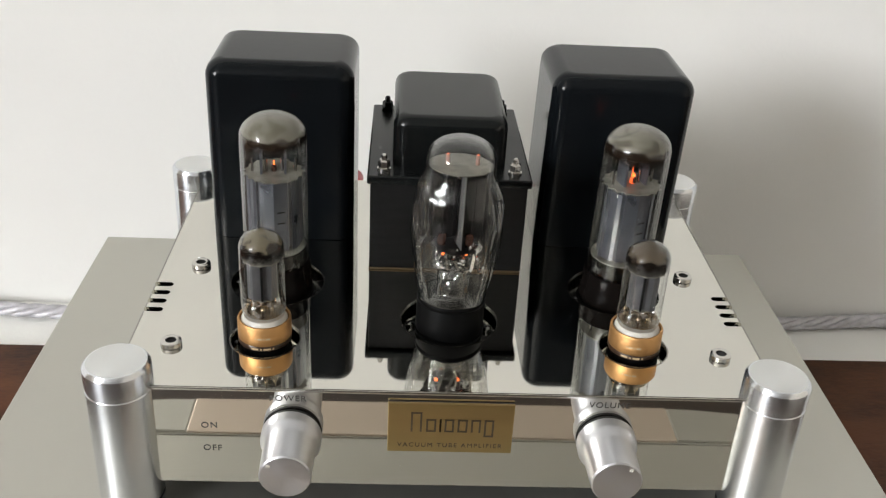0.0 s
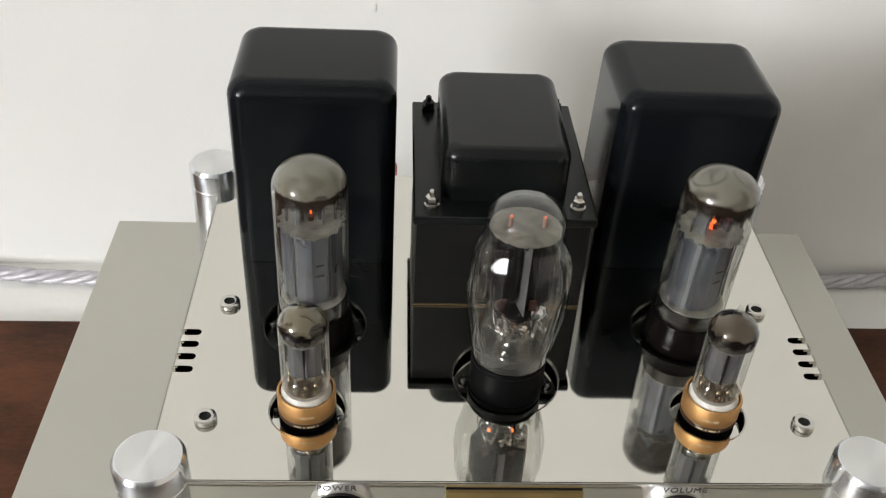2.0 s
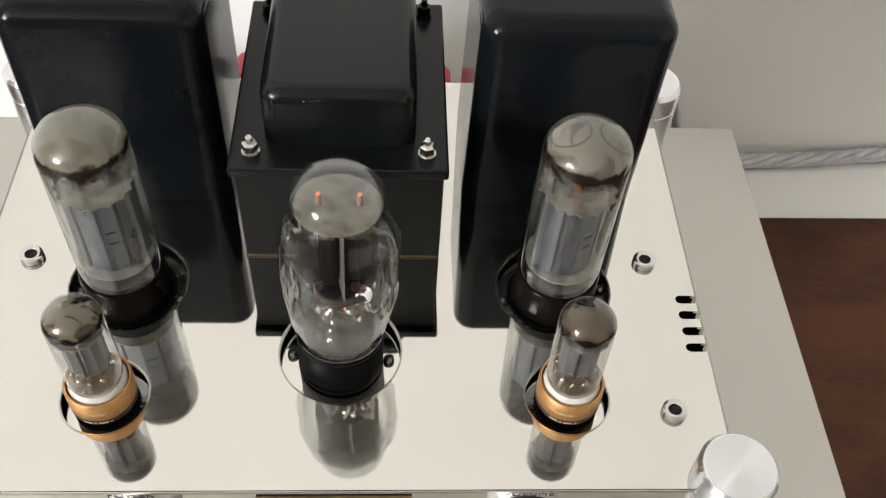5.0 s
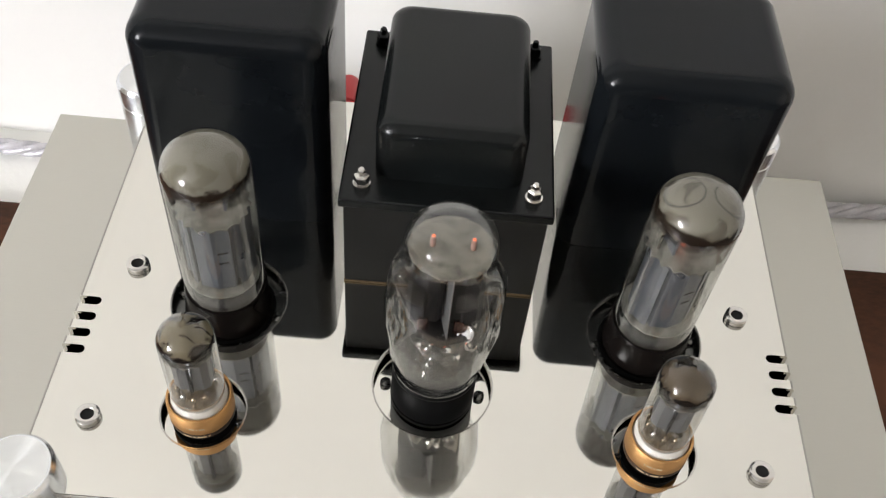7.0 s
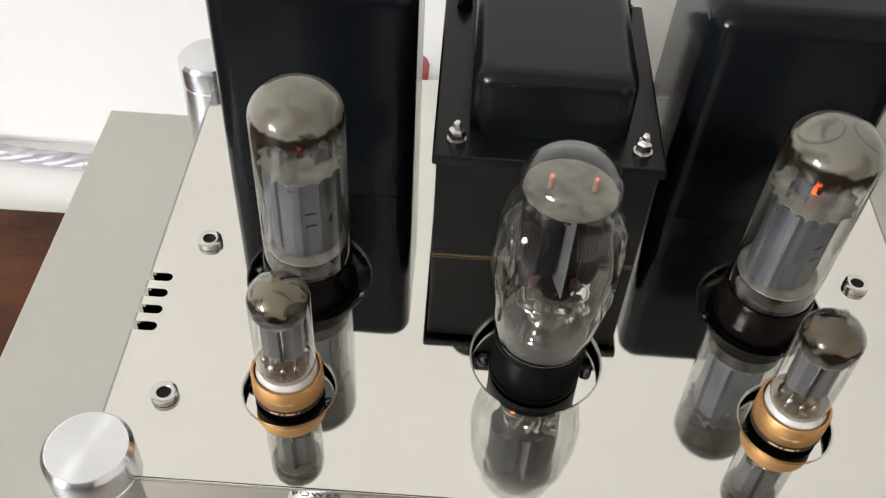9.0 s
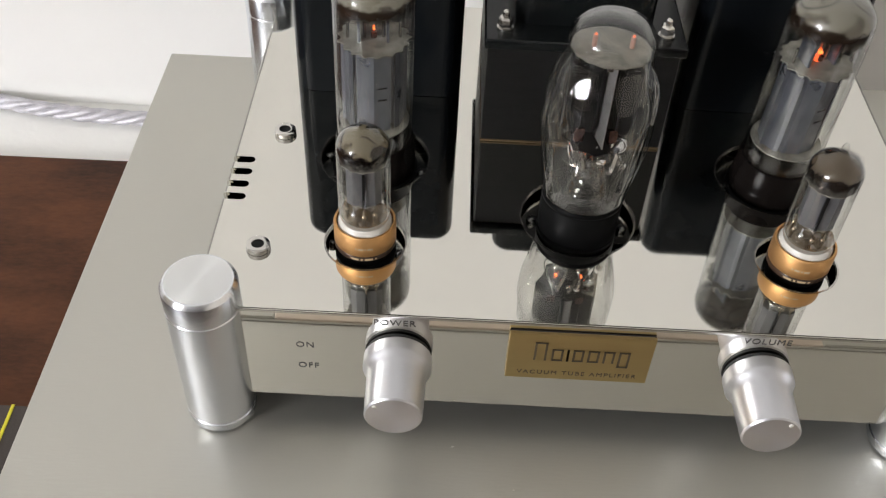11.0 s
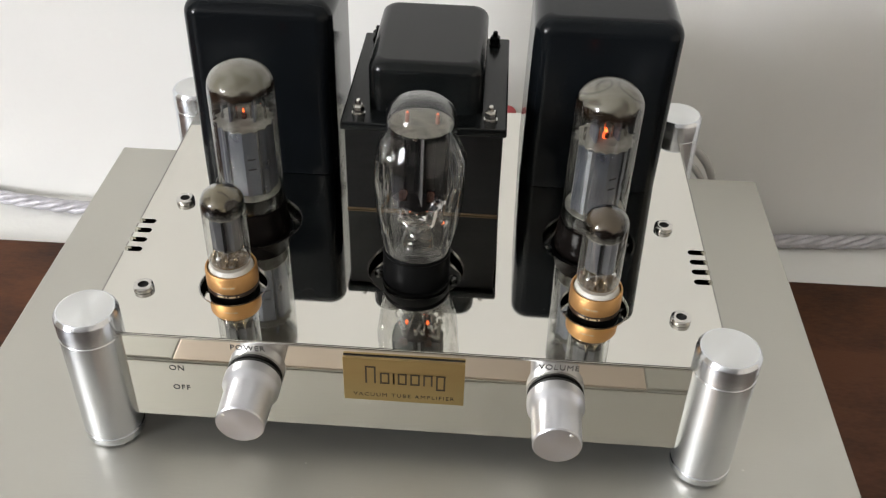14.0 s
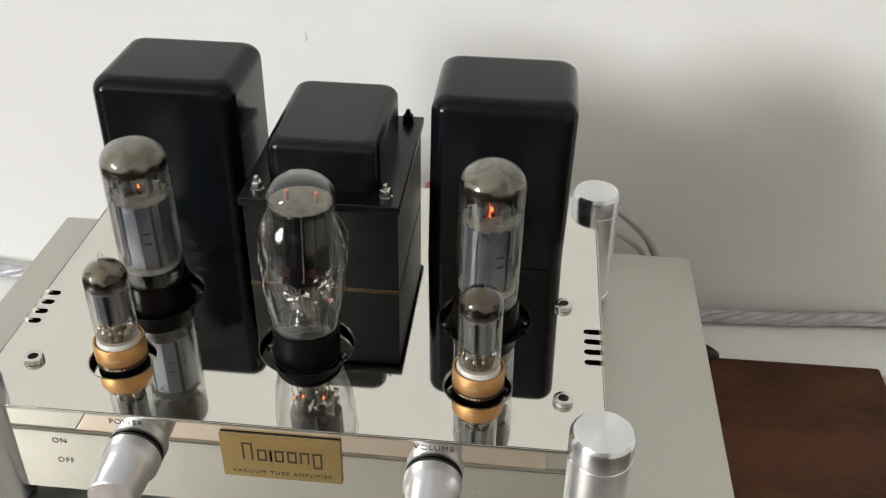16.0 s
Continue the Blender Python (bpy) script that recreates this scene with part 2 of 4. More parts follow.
def streak_flanks(m):
    """Draws the relief of a glass out along the bulb, and keeps the side that was blown against the mould's face smoother."""
    n, l = m.node_tree.nodes, m.node_tree.links
    nz = next(k for k in n if k.type == "TEX_NOISE")
    bp = next(k for k in n if k.type == "BUMP")
    co = next(k for k in n if k.type == "TEX_COORD")
    mp, sep, ab, mr = n.new("ShaderNodeMapping"), n.new("ShaderNodeSeparateXYZ"), n.new("ShaderNodeMath"), n.new("ShaderNodeMapRange")
    mp.inputs["Scale"].default_value = (1, 1, 0.3)
    l.new(co.outputs["Object"], mp.inputs[0])
    l.new(mp.outputs[0], nz.inputs[0])
    l.new(co.outputs["Object"], sep.inputs[0])
    ab.operation = "ABSOLUTE"
    l.new(sep.outputs["X"], ab.inputs[0])
    l.new(ab.outputs[0], mr.inputs[0])
    mr.inputs["From Min"].default_value, mr.inputs["From Max"].default_value = 0.008, 0.015
    mr.inputs["To Min"].default_value, mr.inputs["To Max"].default_value = 0.0, 1.0
    low, mul = n.new("ShaderNodeMapRange"), n.new("ShaderNodeMath")
    low.inputs["From Min"].default_value, low.inputs["From Max"].default_value = 0.1385, 0.1335
    l.new(sep.outputs["Z"], low.inputs[0])
    foot, both = n.new("ShaderNodeMapRange"), n.new("ShaderNodeMath")
    foot.inputs["From Min"].default_value, foot.inputs["From Max"].default_value = 0.080, 0.090
    foot.inputs["To Min"].default_value = 0.06
    l.new(sep.outputs["Z"], foot.inputs[0])
    both.operation = "MULTIPLY"
    l.new(low.outputs[0], both.inputs[0])
    l.new(foot.outputs[0], both.inputs[1])
    mul.operation = "MULTIPLY"
    l.new(mr.outputs[0], mul.inputs[0])
    l.new(both.outputs[0], mul.inputs[1])
    l.new(mul.outputs[0], bp.inputs["Strength"])


streak_flanks(M_GLASS_WAVY)
streak_flanks(M_GLASS_WAVY_INNER)
M_STEM = thin_glass("stem_glass", (0.9, 0.91, 0.9), 60, 0.002, 0.15)
M_PRESS = thin_glass("pressed_glass", (0.88, 0.89, 0.86), 90, 0.003, 0.16)
M_ANODE = mat("grey_anode", (0.215, 0.225, 0.265), 0.30, 0.75, (0.15, 0.16, 0.19), 70)
M_PARTITION = mat("grey_partition", (0.25, 0.245, 0.24), 0.4, 0.4, (0.17, 0.165, 0.16), 90)
M_ANODE_SMALL = mat("dull_grey_anode", (0.19, 0.19, 0.20), 0.42, 0.6, (0.12, 0.12, 0.125), 110)
M_ANODE_DARK = mat("carbonised_anode", (0.010, 0.0095, 0.0095), 0.5, 0.0, (0.006, 0.006, 0.006), 90, spec=0.12)
M_MICA = mat("mica_disc", (0.33, 0.315, 0.27), 0.4, 0, (0.13, 0.12, 0.10), 190)
M_MICA_GREY = mat("smoky_mica", (0.19, 0.18, 0.145), 0.35, 0, (0.055, 0.05, 0.04), 230, fine=0.3)
M_PIN = mat("amber_nickel_pin", (0.50, 0.42, 0.31), 0.2, 1.0, (0.34, 0.27, 0.18), 300)
M_BUTTON = thin_glass("amber_button_glass", (0.62, 0.52, 0.38), 160, 0.004, 0.22)
M_WIRE = mat("nickel_wire", (0.45, 0.43, 0.40), 0.25, 1.0)
M_COPPER = mat("copper_part", (0.21, 0.105, 0.08), 0.25, 0.75, (0.08, 0.04, 0.032), 300)
M_SLEEVE = mat("pinkish_cathode_sleeve", (0.50, 0.30, 0.25), 0.4, 0.5, (0.38, 0.22, 0.18), 300)
M_CERAMIC = mat("white_ceramic", (0.66, 0.64, 0.58), 0.4)
M_GLOW = glow_mat("orange_heater", (1.0, 0.13, 0.02), 4)
M_GLOW_WHITE = glow_mat("white_hot_heater", (1.0, 0.18, 0.04), 4)
M_GLOW_SOFT = glow_mat("dull_orange_heater", (1.0, 0.14, 0.035), 1.5)
M_DARK = mat("dark_void", (0.006, 0.006, 0.006), 0.8)
M_RED = mat("red_plastic", (0.55, 0.02, 0.025), 0.35, 0, (0.42, 0.015, 0.02), 60)
M_SHEATH = mat("silver_lavender_braid", (0.66, 0.645, 0.68), 0.32, 0.3, (0.42, 0.405, 0.43), 90, bump=0.5, bump_scale=700)
M_GREY_CABLE = mat("grey_white_cable", (0.55, 0.54, 0.52), 0.4)
M_TAUPE = mat("taupe_cover", (0.075, 0.060, 0.052), 0.6, 0, (0.06, 0.048, 0.042), 40, bump=0.2, bump_scale=800)
M_PAPER = mat("paper_edges", (0.70, 0.67, 0.60), 0.8)
M_YELLOW = mat("yellow_ribbon", (0.75, 0.68, 0.03), 0.5)
M_WHITE_FRAME = mat("white_window_frame", (0.78, 0.78, 0.76), 0.4)
M_PANE = thin_glass("window_glass", (0.97, 0.98, 0.98))
M_GETTER_P = getter_mat("silver_getter_film", 0.1390, 0.0112, (0.182, 0.170, 0.132), (0.135, 0.122, 0.085), (0.018, 0.011, 0.007), 0.0065, 0.5, 120, 0.55, 0.38)
M_GETTER_R = getter_mat("ringed_getter_film", 0.1386, 0.0118, (0.178, 0.165, 0.128), (0.085, 0.074, 0.052), (0.016, 0.010, 0.0065), 0.0065, 0.42, 90, 0.60, 0.40, ((-0.0066, 0.0024, 0.0062), (0.0080, -0.0030, 0.0058)))
M_GETTER_S = getter_mat("brown_getter_film", 0.1082, 0.0105, (0.16, 0.136, 0.09), (0.014, 0.009, 0.006), (0.006, 0.004, 0.003), 0.0060, 0.16, 170, 0.52, 0.45)
M_GETTER_D = getter_mat("dark_brown_getter_film", 0.1078, 0.0110, (0.075, 0.056, 0.036), (0.010, 0.006, 0.004), (0.006, 0.004, 0.003), 0.0060, 0.16, 170, 0.52, 0.43)


# ---- mesh helpers ----
def link_mesh(name, bm, material, smooth=40):
    me = bpy.data.meshes.new(name)
    bmesh.ops.recalc_face_normals(bm, faces=bm.faces[:])
    bm.to_mesh(me)
    bm.free()
    me.materials.append(material)
    if smooth:
        me.polygons.foreach_set("use_smooth", [True] * len(me.polygons))
        me.set_sharp_from_angle(angle=radians(smooth))
    return new(name, me)


def part(name, bm, material, parent=None, label="", at=None, smooth=40):
    ob = link_mesh(name, bm, material, smooth)
    if parent is not None:
        ob.parent = parent
    if at is not None:
        ob.matrix_local = at
    if smooth == 1:
        ob.data.polygons.foreach_set("use_smooth", [True] * len(ob.data.polygons))
        ob.data.set_sharp_from_angle(angle=radians(60))
        w = ob.modifiers.new("flat_faces", "WEIGHTED_NORMAL")
        w.keep_sharp, w.weight = True, 100
    return tagged(ob, label)


def thing(name, label, category, at=None, group="", kind=""):
    ob = new(name)
    ob.empty_display_size = 0.02
    if at is not None:
        ob.matrix_local = at
    return tagged(ob, label, category, group, kind)


def box(x0, x1, y0, y1, z0, z1, bevel=0.0, seg=2):
    bm = bmesh.new()
    bmesh.ops.create_cube(bm, size=1)
    bmesh.ops.scale(bm, vec=(x1 - x0, y1 - y0, z1 - z0), verts=bm.verts)
    bmesh.ops.translate(bm, vec=((x0 + x1) / 2, (y0 + y1) / 2, (z0 + z1) / 2), verts=bm.verts)
    if bevel:
        bmesh.ops.bevel(bm, geom=bm.edges[:], offset=bevel, segments=seg, profile=0.5, affect="EDGES")
    return bm


def hood(x0, x1, y0, y1, z0, z1, r_side, r_top, seg=6):
    """A deep-drawn cover: rounded upright corners and a rounded top rim, with a square lower edge."""
    rows = [(z0, 0.0)] + [(z1 - r_top + r_top * math.sin(a), r_top * (1 - math.cos(a))) for a in (math.pi / 2 * k / seg for k in range(seg + 1))]
    bm = bmesh.new()
    rings = []
    for z, inset in rows:
        ring = []
        r = max(r_side - inset * 0.55, 0.001)
        for cx, cy, a0 in ((x1, y1, 0), (x0, y1, 90), (x0, y0, 180), (x1, y0, 270)):
            ox = cx - math.copysign(inset + r, cx - (x0 + x1) / 2)
            oy = cy - math.copysign(inset + r, cy - (y0 + y1) / 2)
            for k in range(seg + 1):
                a = radians(a0 + 90 * k / seg)
                ring.append(bm.verts.new((ox + r * math.cos(a), oy + r * math.sin(a), z)))
        rings.append(ring)
    n = len(rings[0])
    for a, b in zip(rings, rings[1:]):
        for k in range(n):
            bm.faces.new((a[k], a[(k + 1) % n], b[(k + 1) % n], b[k]))
    bm.faces.new(rings[-1])
    bm.faces.new(list(reversed(rings[0])))
    return bm


def lathe(profile, seg=40, ripple=None):
    """Turns (radius, height) pairs round the z axis; ends at radius 0 are closed to a point. ripple(angle, height) is added to the radius."""
    ripple = ripple or (lambda a, z: 0.0)
    bm = bmesh.new()
    rings = []
    for r, z in profile:
        if r < 1e-6:
            rings.append([bm.verts.new((0, 0, z))])
        else:
            turns = [2 * math.pi * k / seg for k in range(seg)]
            rings.append([bm.verts.new(((r + ripple(a, z)) * math.cos(a), (r + ripple(a, z)) * math.sin(a), z)) for a in turns])
    for a, b in zip(rings, rings[1:]):
        for k in range(seg):
            j = (k + 1) % seg
            if len(a) == 1 and len(b) > 1:
                bm.faces.new((a[0], b[j], b[k]))
            elif len(b) == 1 and len(a) > 1:
                bm.faces.new((a[k], a[j], b[0]))
            elif len(a) > 1:
                bm.faces.new((a[k], a[j], b[j], b[k]))
    return bm


def prism(outline, z0, z1):
    bm = bmesh.new()
    lo = [bm.verts.new((x, y, z0)) for x, y in outline]
    hi = [bm.verts.new((x, y, z1)) for x, y in outline]
    n = len(outline)
    for k in range(n):
        bm.faces.new((lo[k], lo[(k + 1) % n], hi[(k + 1) % n], hi[k]))
    bm.faces.new(hi)
    bm.faces.new(list(reversed(lo)))
    return bm


def arc_dome(r, z_side, z_top, n=8, k=2.4):
    """Profile of a bulb's dome, from the side at z_side up to the tip."""
    return [(r * (1 - (i / n) ** k) ** (1 / k), z_side + (z_top - z_side) * i / n) for i in range(n)] + \
           [(r * (1 - 0.97 ** k) ** (1 / k), z_side + (z_top - z_side) * 0.97), (0, z_top)]


def glide(pts, steps=10):
    """A smooth curve through the points (Catmull-Rom)."""
    p = [Vector(q) for q in pts]
    p = [p[0] * 2 - p[1]] + p + [p[-1] * 2 - p[-2]]
    out = []
    for i in range(1, len(p) - 2):
        for s in range(steps):
            t = s / steps
            a, b, c, d = p[i - 1], p[i], p[i + 1], p[i + 2]
            out.append(0.5 * (2 * b + (c - a) * t + (2 * a - 5 * b + 4 * c - d) * t * t + (3 * b - a - 3 * c + d) * t ** 3))
    return out + [p[-2]]


def sweep(path, radius, seg=10, bm=None):
    bm = bm or bmesh.new()
    rings = []
    for i, q in enumerate(path):
        d = (path[min(i + 1, len(path) - 1)] - path[max(i - 1, 0)]).normalized()
        up = Vector((0, 0, 1)) if abs(d.z) < 0.9 else Vector((0, 1, 0))
        s = d.cross(up).normalized()
        u = s.cross(d)
        rings.append([bm.verts.new(q + radius * (math.cos(2 * math.pi * k / seg) * s + math.sin(2 * math.pi * k / seg) * u)) for k in range(seg)])
    for a, b in zip(rings, rings[1:]):
        for k in range(seg):
            bm.faces.new((a[k], a[(k + 1) % seg], b[(k + 1) % seg], b[k]))
    bm.faces.new(rings[-1])
    bm.faces.new(list(reversed(rings[0])))
    return bm


def strand(path, lay, pitch, phase):
    """One strand wound round a path at the radius lay."""
    out, run = [], 0.0
    for i, q in enumerate(path):
        d = (path[min(i + 1, len(path) - 1)] - path[max(i - 1, 0)]).normalized()
        s = d.cross(Vector((0, 0, 1))).normalized()
        u = s.cross(d)
        if i:
            run += (q - path[i - 1]).length
        a = phase + 2 * math.pi * run / pitch
        out.append(q + lay * (math.cos(a) * s + math.sin(a) * u))
    return out


def carve(ob, cutters):
    """Takes the cutters' shapes out of ob's mesh for good."""
    bm = bmesh.new()
    for c in cutters:
        me = bpy.data.meshes.new("cutter")
        bmesh.ops.recalc_face_normals(c, faces=c.faces[:])
        c.to_mesh(me)
        c.free()
        bm.from_mesh(me)
        bpy.data.meshes.remove(me)
    tool = link_mesh("cutter", bm, M_EDGE, 0)
    mod = ob.modifiers.new("cut", "BOOLEAN")
    mod.operation, mod.solver, mod.object = "DIFFERENCE", "EXACT", tool
    bpy.context.view_layer.update()
    me = bpy.data.meshes.new_from_object(ob.evaluated_get(bpy.context.evaluated_depsgraph_get()))
    ob.modifiers.clear()
    old = ob.data
    ob.data = me
    bpy.data.meshes.remove(old)
    used = tool.data
    bpy.data.objects.remove(tool)
    bpy.data.meshes.remove(used)
    me.polygons.foreach_set("use_smooth", [True] * len(me.polygons))
    me.set_sharp_from_angle(angle=radians(30))


def lettering(name, text, size, material, parent, at, spacing=1.0):
    cu = bpy.data.curves.new(name, "FONT")
    cu.body, cu.size, cu.align_x, cu.align_y, cu.extrude, cu.space_character = text, size, "CENTER", "CENTER", 0.00005, spacing
    tmp = new(name, cu)
    bpy.context.view_layer.update()
    me = bpy.data.meshes.new_from_object(tmp.evaluated_get(bpy.context.evaluated_depsgraph_get()))
    bpy.data.objects.remove(tmp)
    bpy.data.curves.remove(cu)
    me.materials.clear()
    me.materials.append(material)
    ob = new(name, me)
    ob.parent = parent
    ob.matrix_local = at
    return ob


# ---- the room ----
WALL_Y, TABLE_Z = 0.347, -0.10
FLOOR_Z, CEIL_Z, EAST_X, SOUTH_Y = TABLE_Z - 0.75, TABLE_Z + 3.10, 3.6, -9.6
part("wall_north", box(WEST_X - 0.15, EAST_X + 0.15, WALL_Y, WALL_Y + 0.15, FLOOR_Z, CEIL_Z), M_WALL, smooth=0)
part("wall_east", box(EAST_X, EAST_X + 0.15, SOUTH_Y, WALL_Y, FLOOR_Z, CEIL_Z), M_ROOM, smooth=0)
part("wall_south", box(WEST_X - 0.15, EAST_X + 0.15, SOUTH_Y - 0.15, SOUTH_Y, FLOOR_Z, CEIL_Z), M_SOUTH, smooth=0)
west = part("wall_west", box(WEST_X - 0.15, WEST_X, SOUTH_Y, WALL_Y, FLOOR_Z, CEIL_Z), M_ROOM, smooth=0)
carve(west, [box(WEST_X - 0.2, WEST_X + 0.05, WIN_Y0, WIN_Y1, WIN_Z0, WIN_Z1)])
part("floor", box(WEST_X - 0.15, EAST_X + 0.15, SOUTH_Y - 0.15, WALL_Y + 0.15, FLOOR_Z - 0.1, FLOOR_Z), M_FLOOR, smooth=0)
part("ceiling", box(WEST_X - 0.15, EAST_X + 0.15, SOUTH_Y - 0.15, WALL_Y + 0.15, CEIL_Z, CEIL_Z + 0.1), M_CEIL, smooth=0)
for nm, lab in (("wall_north", "plain white painted plaster wall behind the table"), ("wall_east", "plain off-white room wall"),
                ("wall_south", "unseen far wall, kept dark so that reflections stay dark"), ("wall_west", "off-white room wall with a window opening"),
                ("floor", "dark wooden room floor"), ("ceiling", "plain white painted ceiling")):
    tagged(bpy.data.objects[nm], lab, nm.split("_")[0], kind="structure")
window = thing("window_1", "white-framed window with one upright bar", "window", pose(WEST_X - 0.12, (WIN_Y0 + WIN_Y1) / 2, WIN_Z0), kind="structure")
_hw, _hh = (WIN_Y1 - WIN_Y0) / 2, WIN_Z1 - WIN_Z0
wf = part("window_frame", box(-0.02, 0.02, -_hw, _hw, 0, _hh), M_WHITE_FRAME, window)
carve(wf, [box(-0.05, 0.05, -_hw + 0.05, -0.025, 0.05, _hh - 0.05), box(-0.05, 0.05, 0.025, _hw - 0.05, 0.05, _hh - 0.05)])
for ya, yb in ((-_hw + 0.05, -0.025), (0.025, _hw - 0.05)):
    pane = part("pane", box(-0.003, 0.003, ya, yb, 0.05, _hh - 0.05), M_PANE, window, smooth=0)
    pane.visible_shadow = False

# ---- white ledge between the table and the wall ----
LEDGE_Z = -0.112
part("wall_ledge", box(-2.3, 2.4, 0.2785, 0.3605, FLOOR_Z, LEDGE_Z, 0.002), M_WALL, at=pose(0, 0, 0, 0, 0, 0.5), smooth=1)
tagged(bpy.data.objects["wall_ledge"], "white painted ledge along the foot of the wall", "ledge", kind="structure")
part("plaster_mark", box(-0.0640, -0.0610, WALL_Y - 0.0006, WALL_Y + 0.0004, 0.0990, 0.1050, 0.0003), M_WALL)
tagged(bpy.data.objects["plaster_mark"], "small pale filler mark on the wall", "wall mark", kind="structure")

# ---- the table ----
TX0, TX1, TY0, TY1 = -0.85, 0.365, -0.175, 0.271
table = thing("table", "dark red-brown stained wooden table against the wall", "table", pose(0, 0.0025, FLOOR_Z, 0, 0, 0.5))
part("tabletop", box(TX0, TX1, TY0, TY1, TABLE_Z - 0.028 - FLOOR_Z, TABLE_Z - FLOOR_Z, 0.002), M_TABLE, table, smooth=1)
for lx in (TX0 + 0.05, TX1 - 0.05):
    for ly in (TY0 + 0.05, TY1 - 0.05):
        part("leg", box(lx - 0.025, lx + 0.025, ly - 0.025, ly + 0.025, 0, TABLE_Z - 0.0285 - FLOOR_Z, 0.002), M_TABLE, table)

# ---- the audio component that carries the amplifier; its top is z = 0 ----
PX, PY0, PY1, PSEAM = 0.2125, -0.0430, 0.2560, 0.1215
comp = thing("audio_component", "wide champagne-silver metal hi-fi component under the amplifier", "hi-fi component", pose(-0.003, -0.003, TABLE_Z))
part("case", box(-PX, PX, PY0 + 0.0006, PY1, 0.014, 0.1, 0.0009), M_BRUSHED, comp, smooth=1)
# pale filler bar: paints the thin highlight along the joint behind the fascia
part("seam", box(-PX + 0.001, PX - 0.001, PY0 - 0.0004, PY0 + 0.0006, 0.016, 0.1002), M_JOINT, comp, "narrow pale bar for the highlight along the fascia joint")
part("front_panel", box(-PSEAM + 0.00012, PSEAM - 0.00012, -0.0705, PY0 - 0.0004, 0.012, 0.1013, 0.0006), M_FASCIA, comp, "cream-pink metal middle of the fascia", smooth=1)
for sgn in (-1, 1):
    out = [(PSEAM + 0.00012, PY0 - 0.0006), (PX, PY0 - 0.0006), (PX, -0.048), (PX - 0.003, -0.0520), (PX - 0.012, -0.0565), (PX - 0.030, -0.0620), (PX - 0.056, -0.0670), (PSEAM + 0.012, -0.0695), (PSEAM + 0.00012, -0.0700)]
    out = [(sgn * x, y) for x, y in out]
    bm = prism(out if sgn < 0 else list(reversed(out)), 0.012, 0.1013)
    bmesh.ops.recalc_face_normals(bm, faces=bm.faces[:])
    bmesh.ops.bevel(bm, geom=[e for e in bm.edges if min(v.co.z for v in e.verts) > 0.09], offset=0.0005, segments=2, affect="EDGES")
    part("fascia_end", bm, M_BRUSHED, comp, smooth=1)
for fx in (-0.18, 0.18):
    for fy in (-0.02, 0.22):
        part("foot", lathe([(0, 0), (0.017, 0), (0.018, 0.002), (0.016, 0.0138), (0, 0.0138)], 24), M_RUBBER, comp, "black rubber foot", pose(fx, fy, 0))

# ---- the amplifier ----
AX, AY0, AY1, PZ = 0.1405, 0.0035, 0.2105, 0.066
amp = thing("tube_amplifier", "polished steel valve amplifier with black transformer covers and aluminium posts", "amplifier", pose(0, 0, 0))
HOLES = [(-0.0820, 0.0898, 0.0228), (0.0830, 0.0890, 0.0228), (0.0007, 0.0592, 0.0228), (-0.0815, 0.0397, 0.0157), (0.0832, 0.0395, 0.0157)]
# top cover: a sheet folded down at both sides
T = 0.0015
sect = [(AX - 0.0012, PZ), (AX - 0.0004, PZ - 0.0004), (AX, PZ - 0.0012), (AX, 0.014), (AX - T, 0.014), (AX - T, PZ - T)]
sect = sect + [(-x, z) for x, z in reversed(sect)]
bm = prism(sect, -AY1, -AY0)
bmesh.ops.rotate(bm, matrix=Matrix.Rotation(radians(90), 3, "X"), verts=bm.verts)
cover = part("top_plate", bm, M_STEEL, amp, "mirror-polished steel top plate", smooth=0)
cutters = []
for hx, hy, hr in HOLES:
    cutters.append(lathe([(0, PZ - 0.02), (hr, PZ - 0.02), (hr, PZ + 0.02), (0, PZ + 0.02)], 64))
    bmesh.ops.translate(cutters[-1], vec=(hx, hy, 0), verts=cutters[-1].verts)
SLOT_Y = (0.0612, 0.0687, 0.0763, 0.0838)
for sgn in (-1, 1):
    for sy in SLOT_Y:
        w, xi, xo = 0.0019, 0.1311, 0.145
        o = [(xo, sy - w), (xo, sy + w)] + [(xi + w - w * math.sin(a), sy + w * math.cos(a)) for a in (math.pi * k / 8 for k in range(9))]
        o = [(sgn * x, y) for x, y in o]
        cutters.append(prism(o, PZ - 0.0045, PZ + 0.01))
carve(cover, cutters)
cover.data.polygons.foreach_set("use_smooth", [False] * len(cover.data.polygons))
# fine grey strip added along each fold for its dark reflection, broken by the slots
_ends = [AY0 + 0.004] + [y for sy in SLOT_Y for y in (sy - 0.0021, sy + 0.0021)] + [AY1 - 0.001]
for sgn in (-1, 1):
    for ya, yb in zip(_ends[::2], _ends[1::2]):
        xa, xb = sorted((sgn * (AX - 0.0013), sgn * (AX - 0.0007)))
        part("fold_reflection", box(xa, xb, ya, yb, PZ - 0.0004, PZ + 0.0002), M_FOLD, amp, smooth=0)
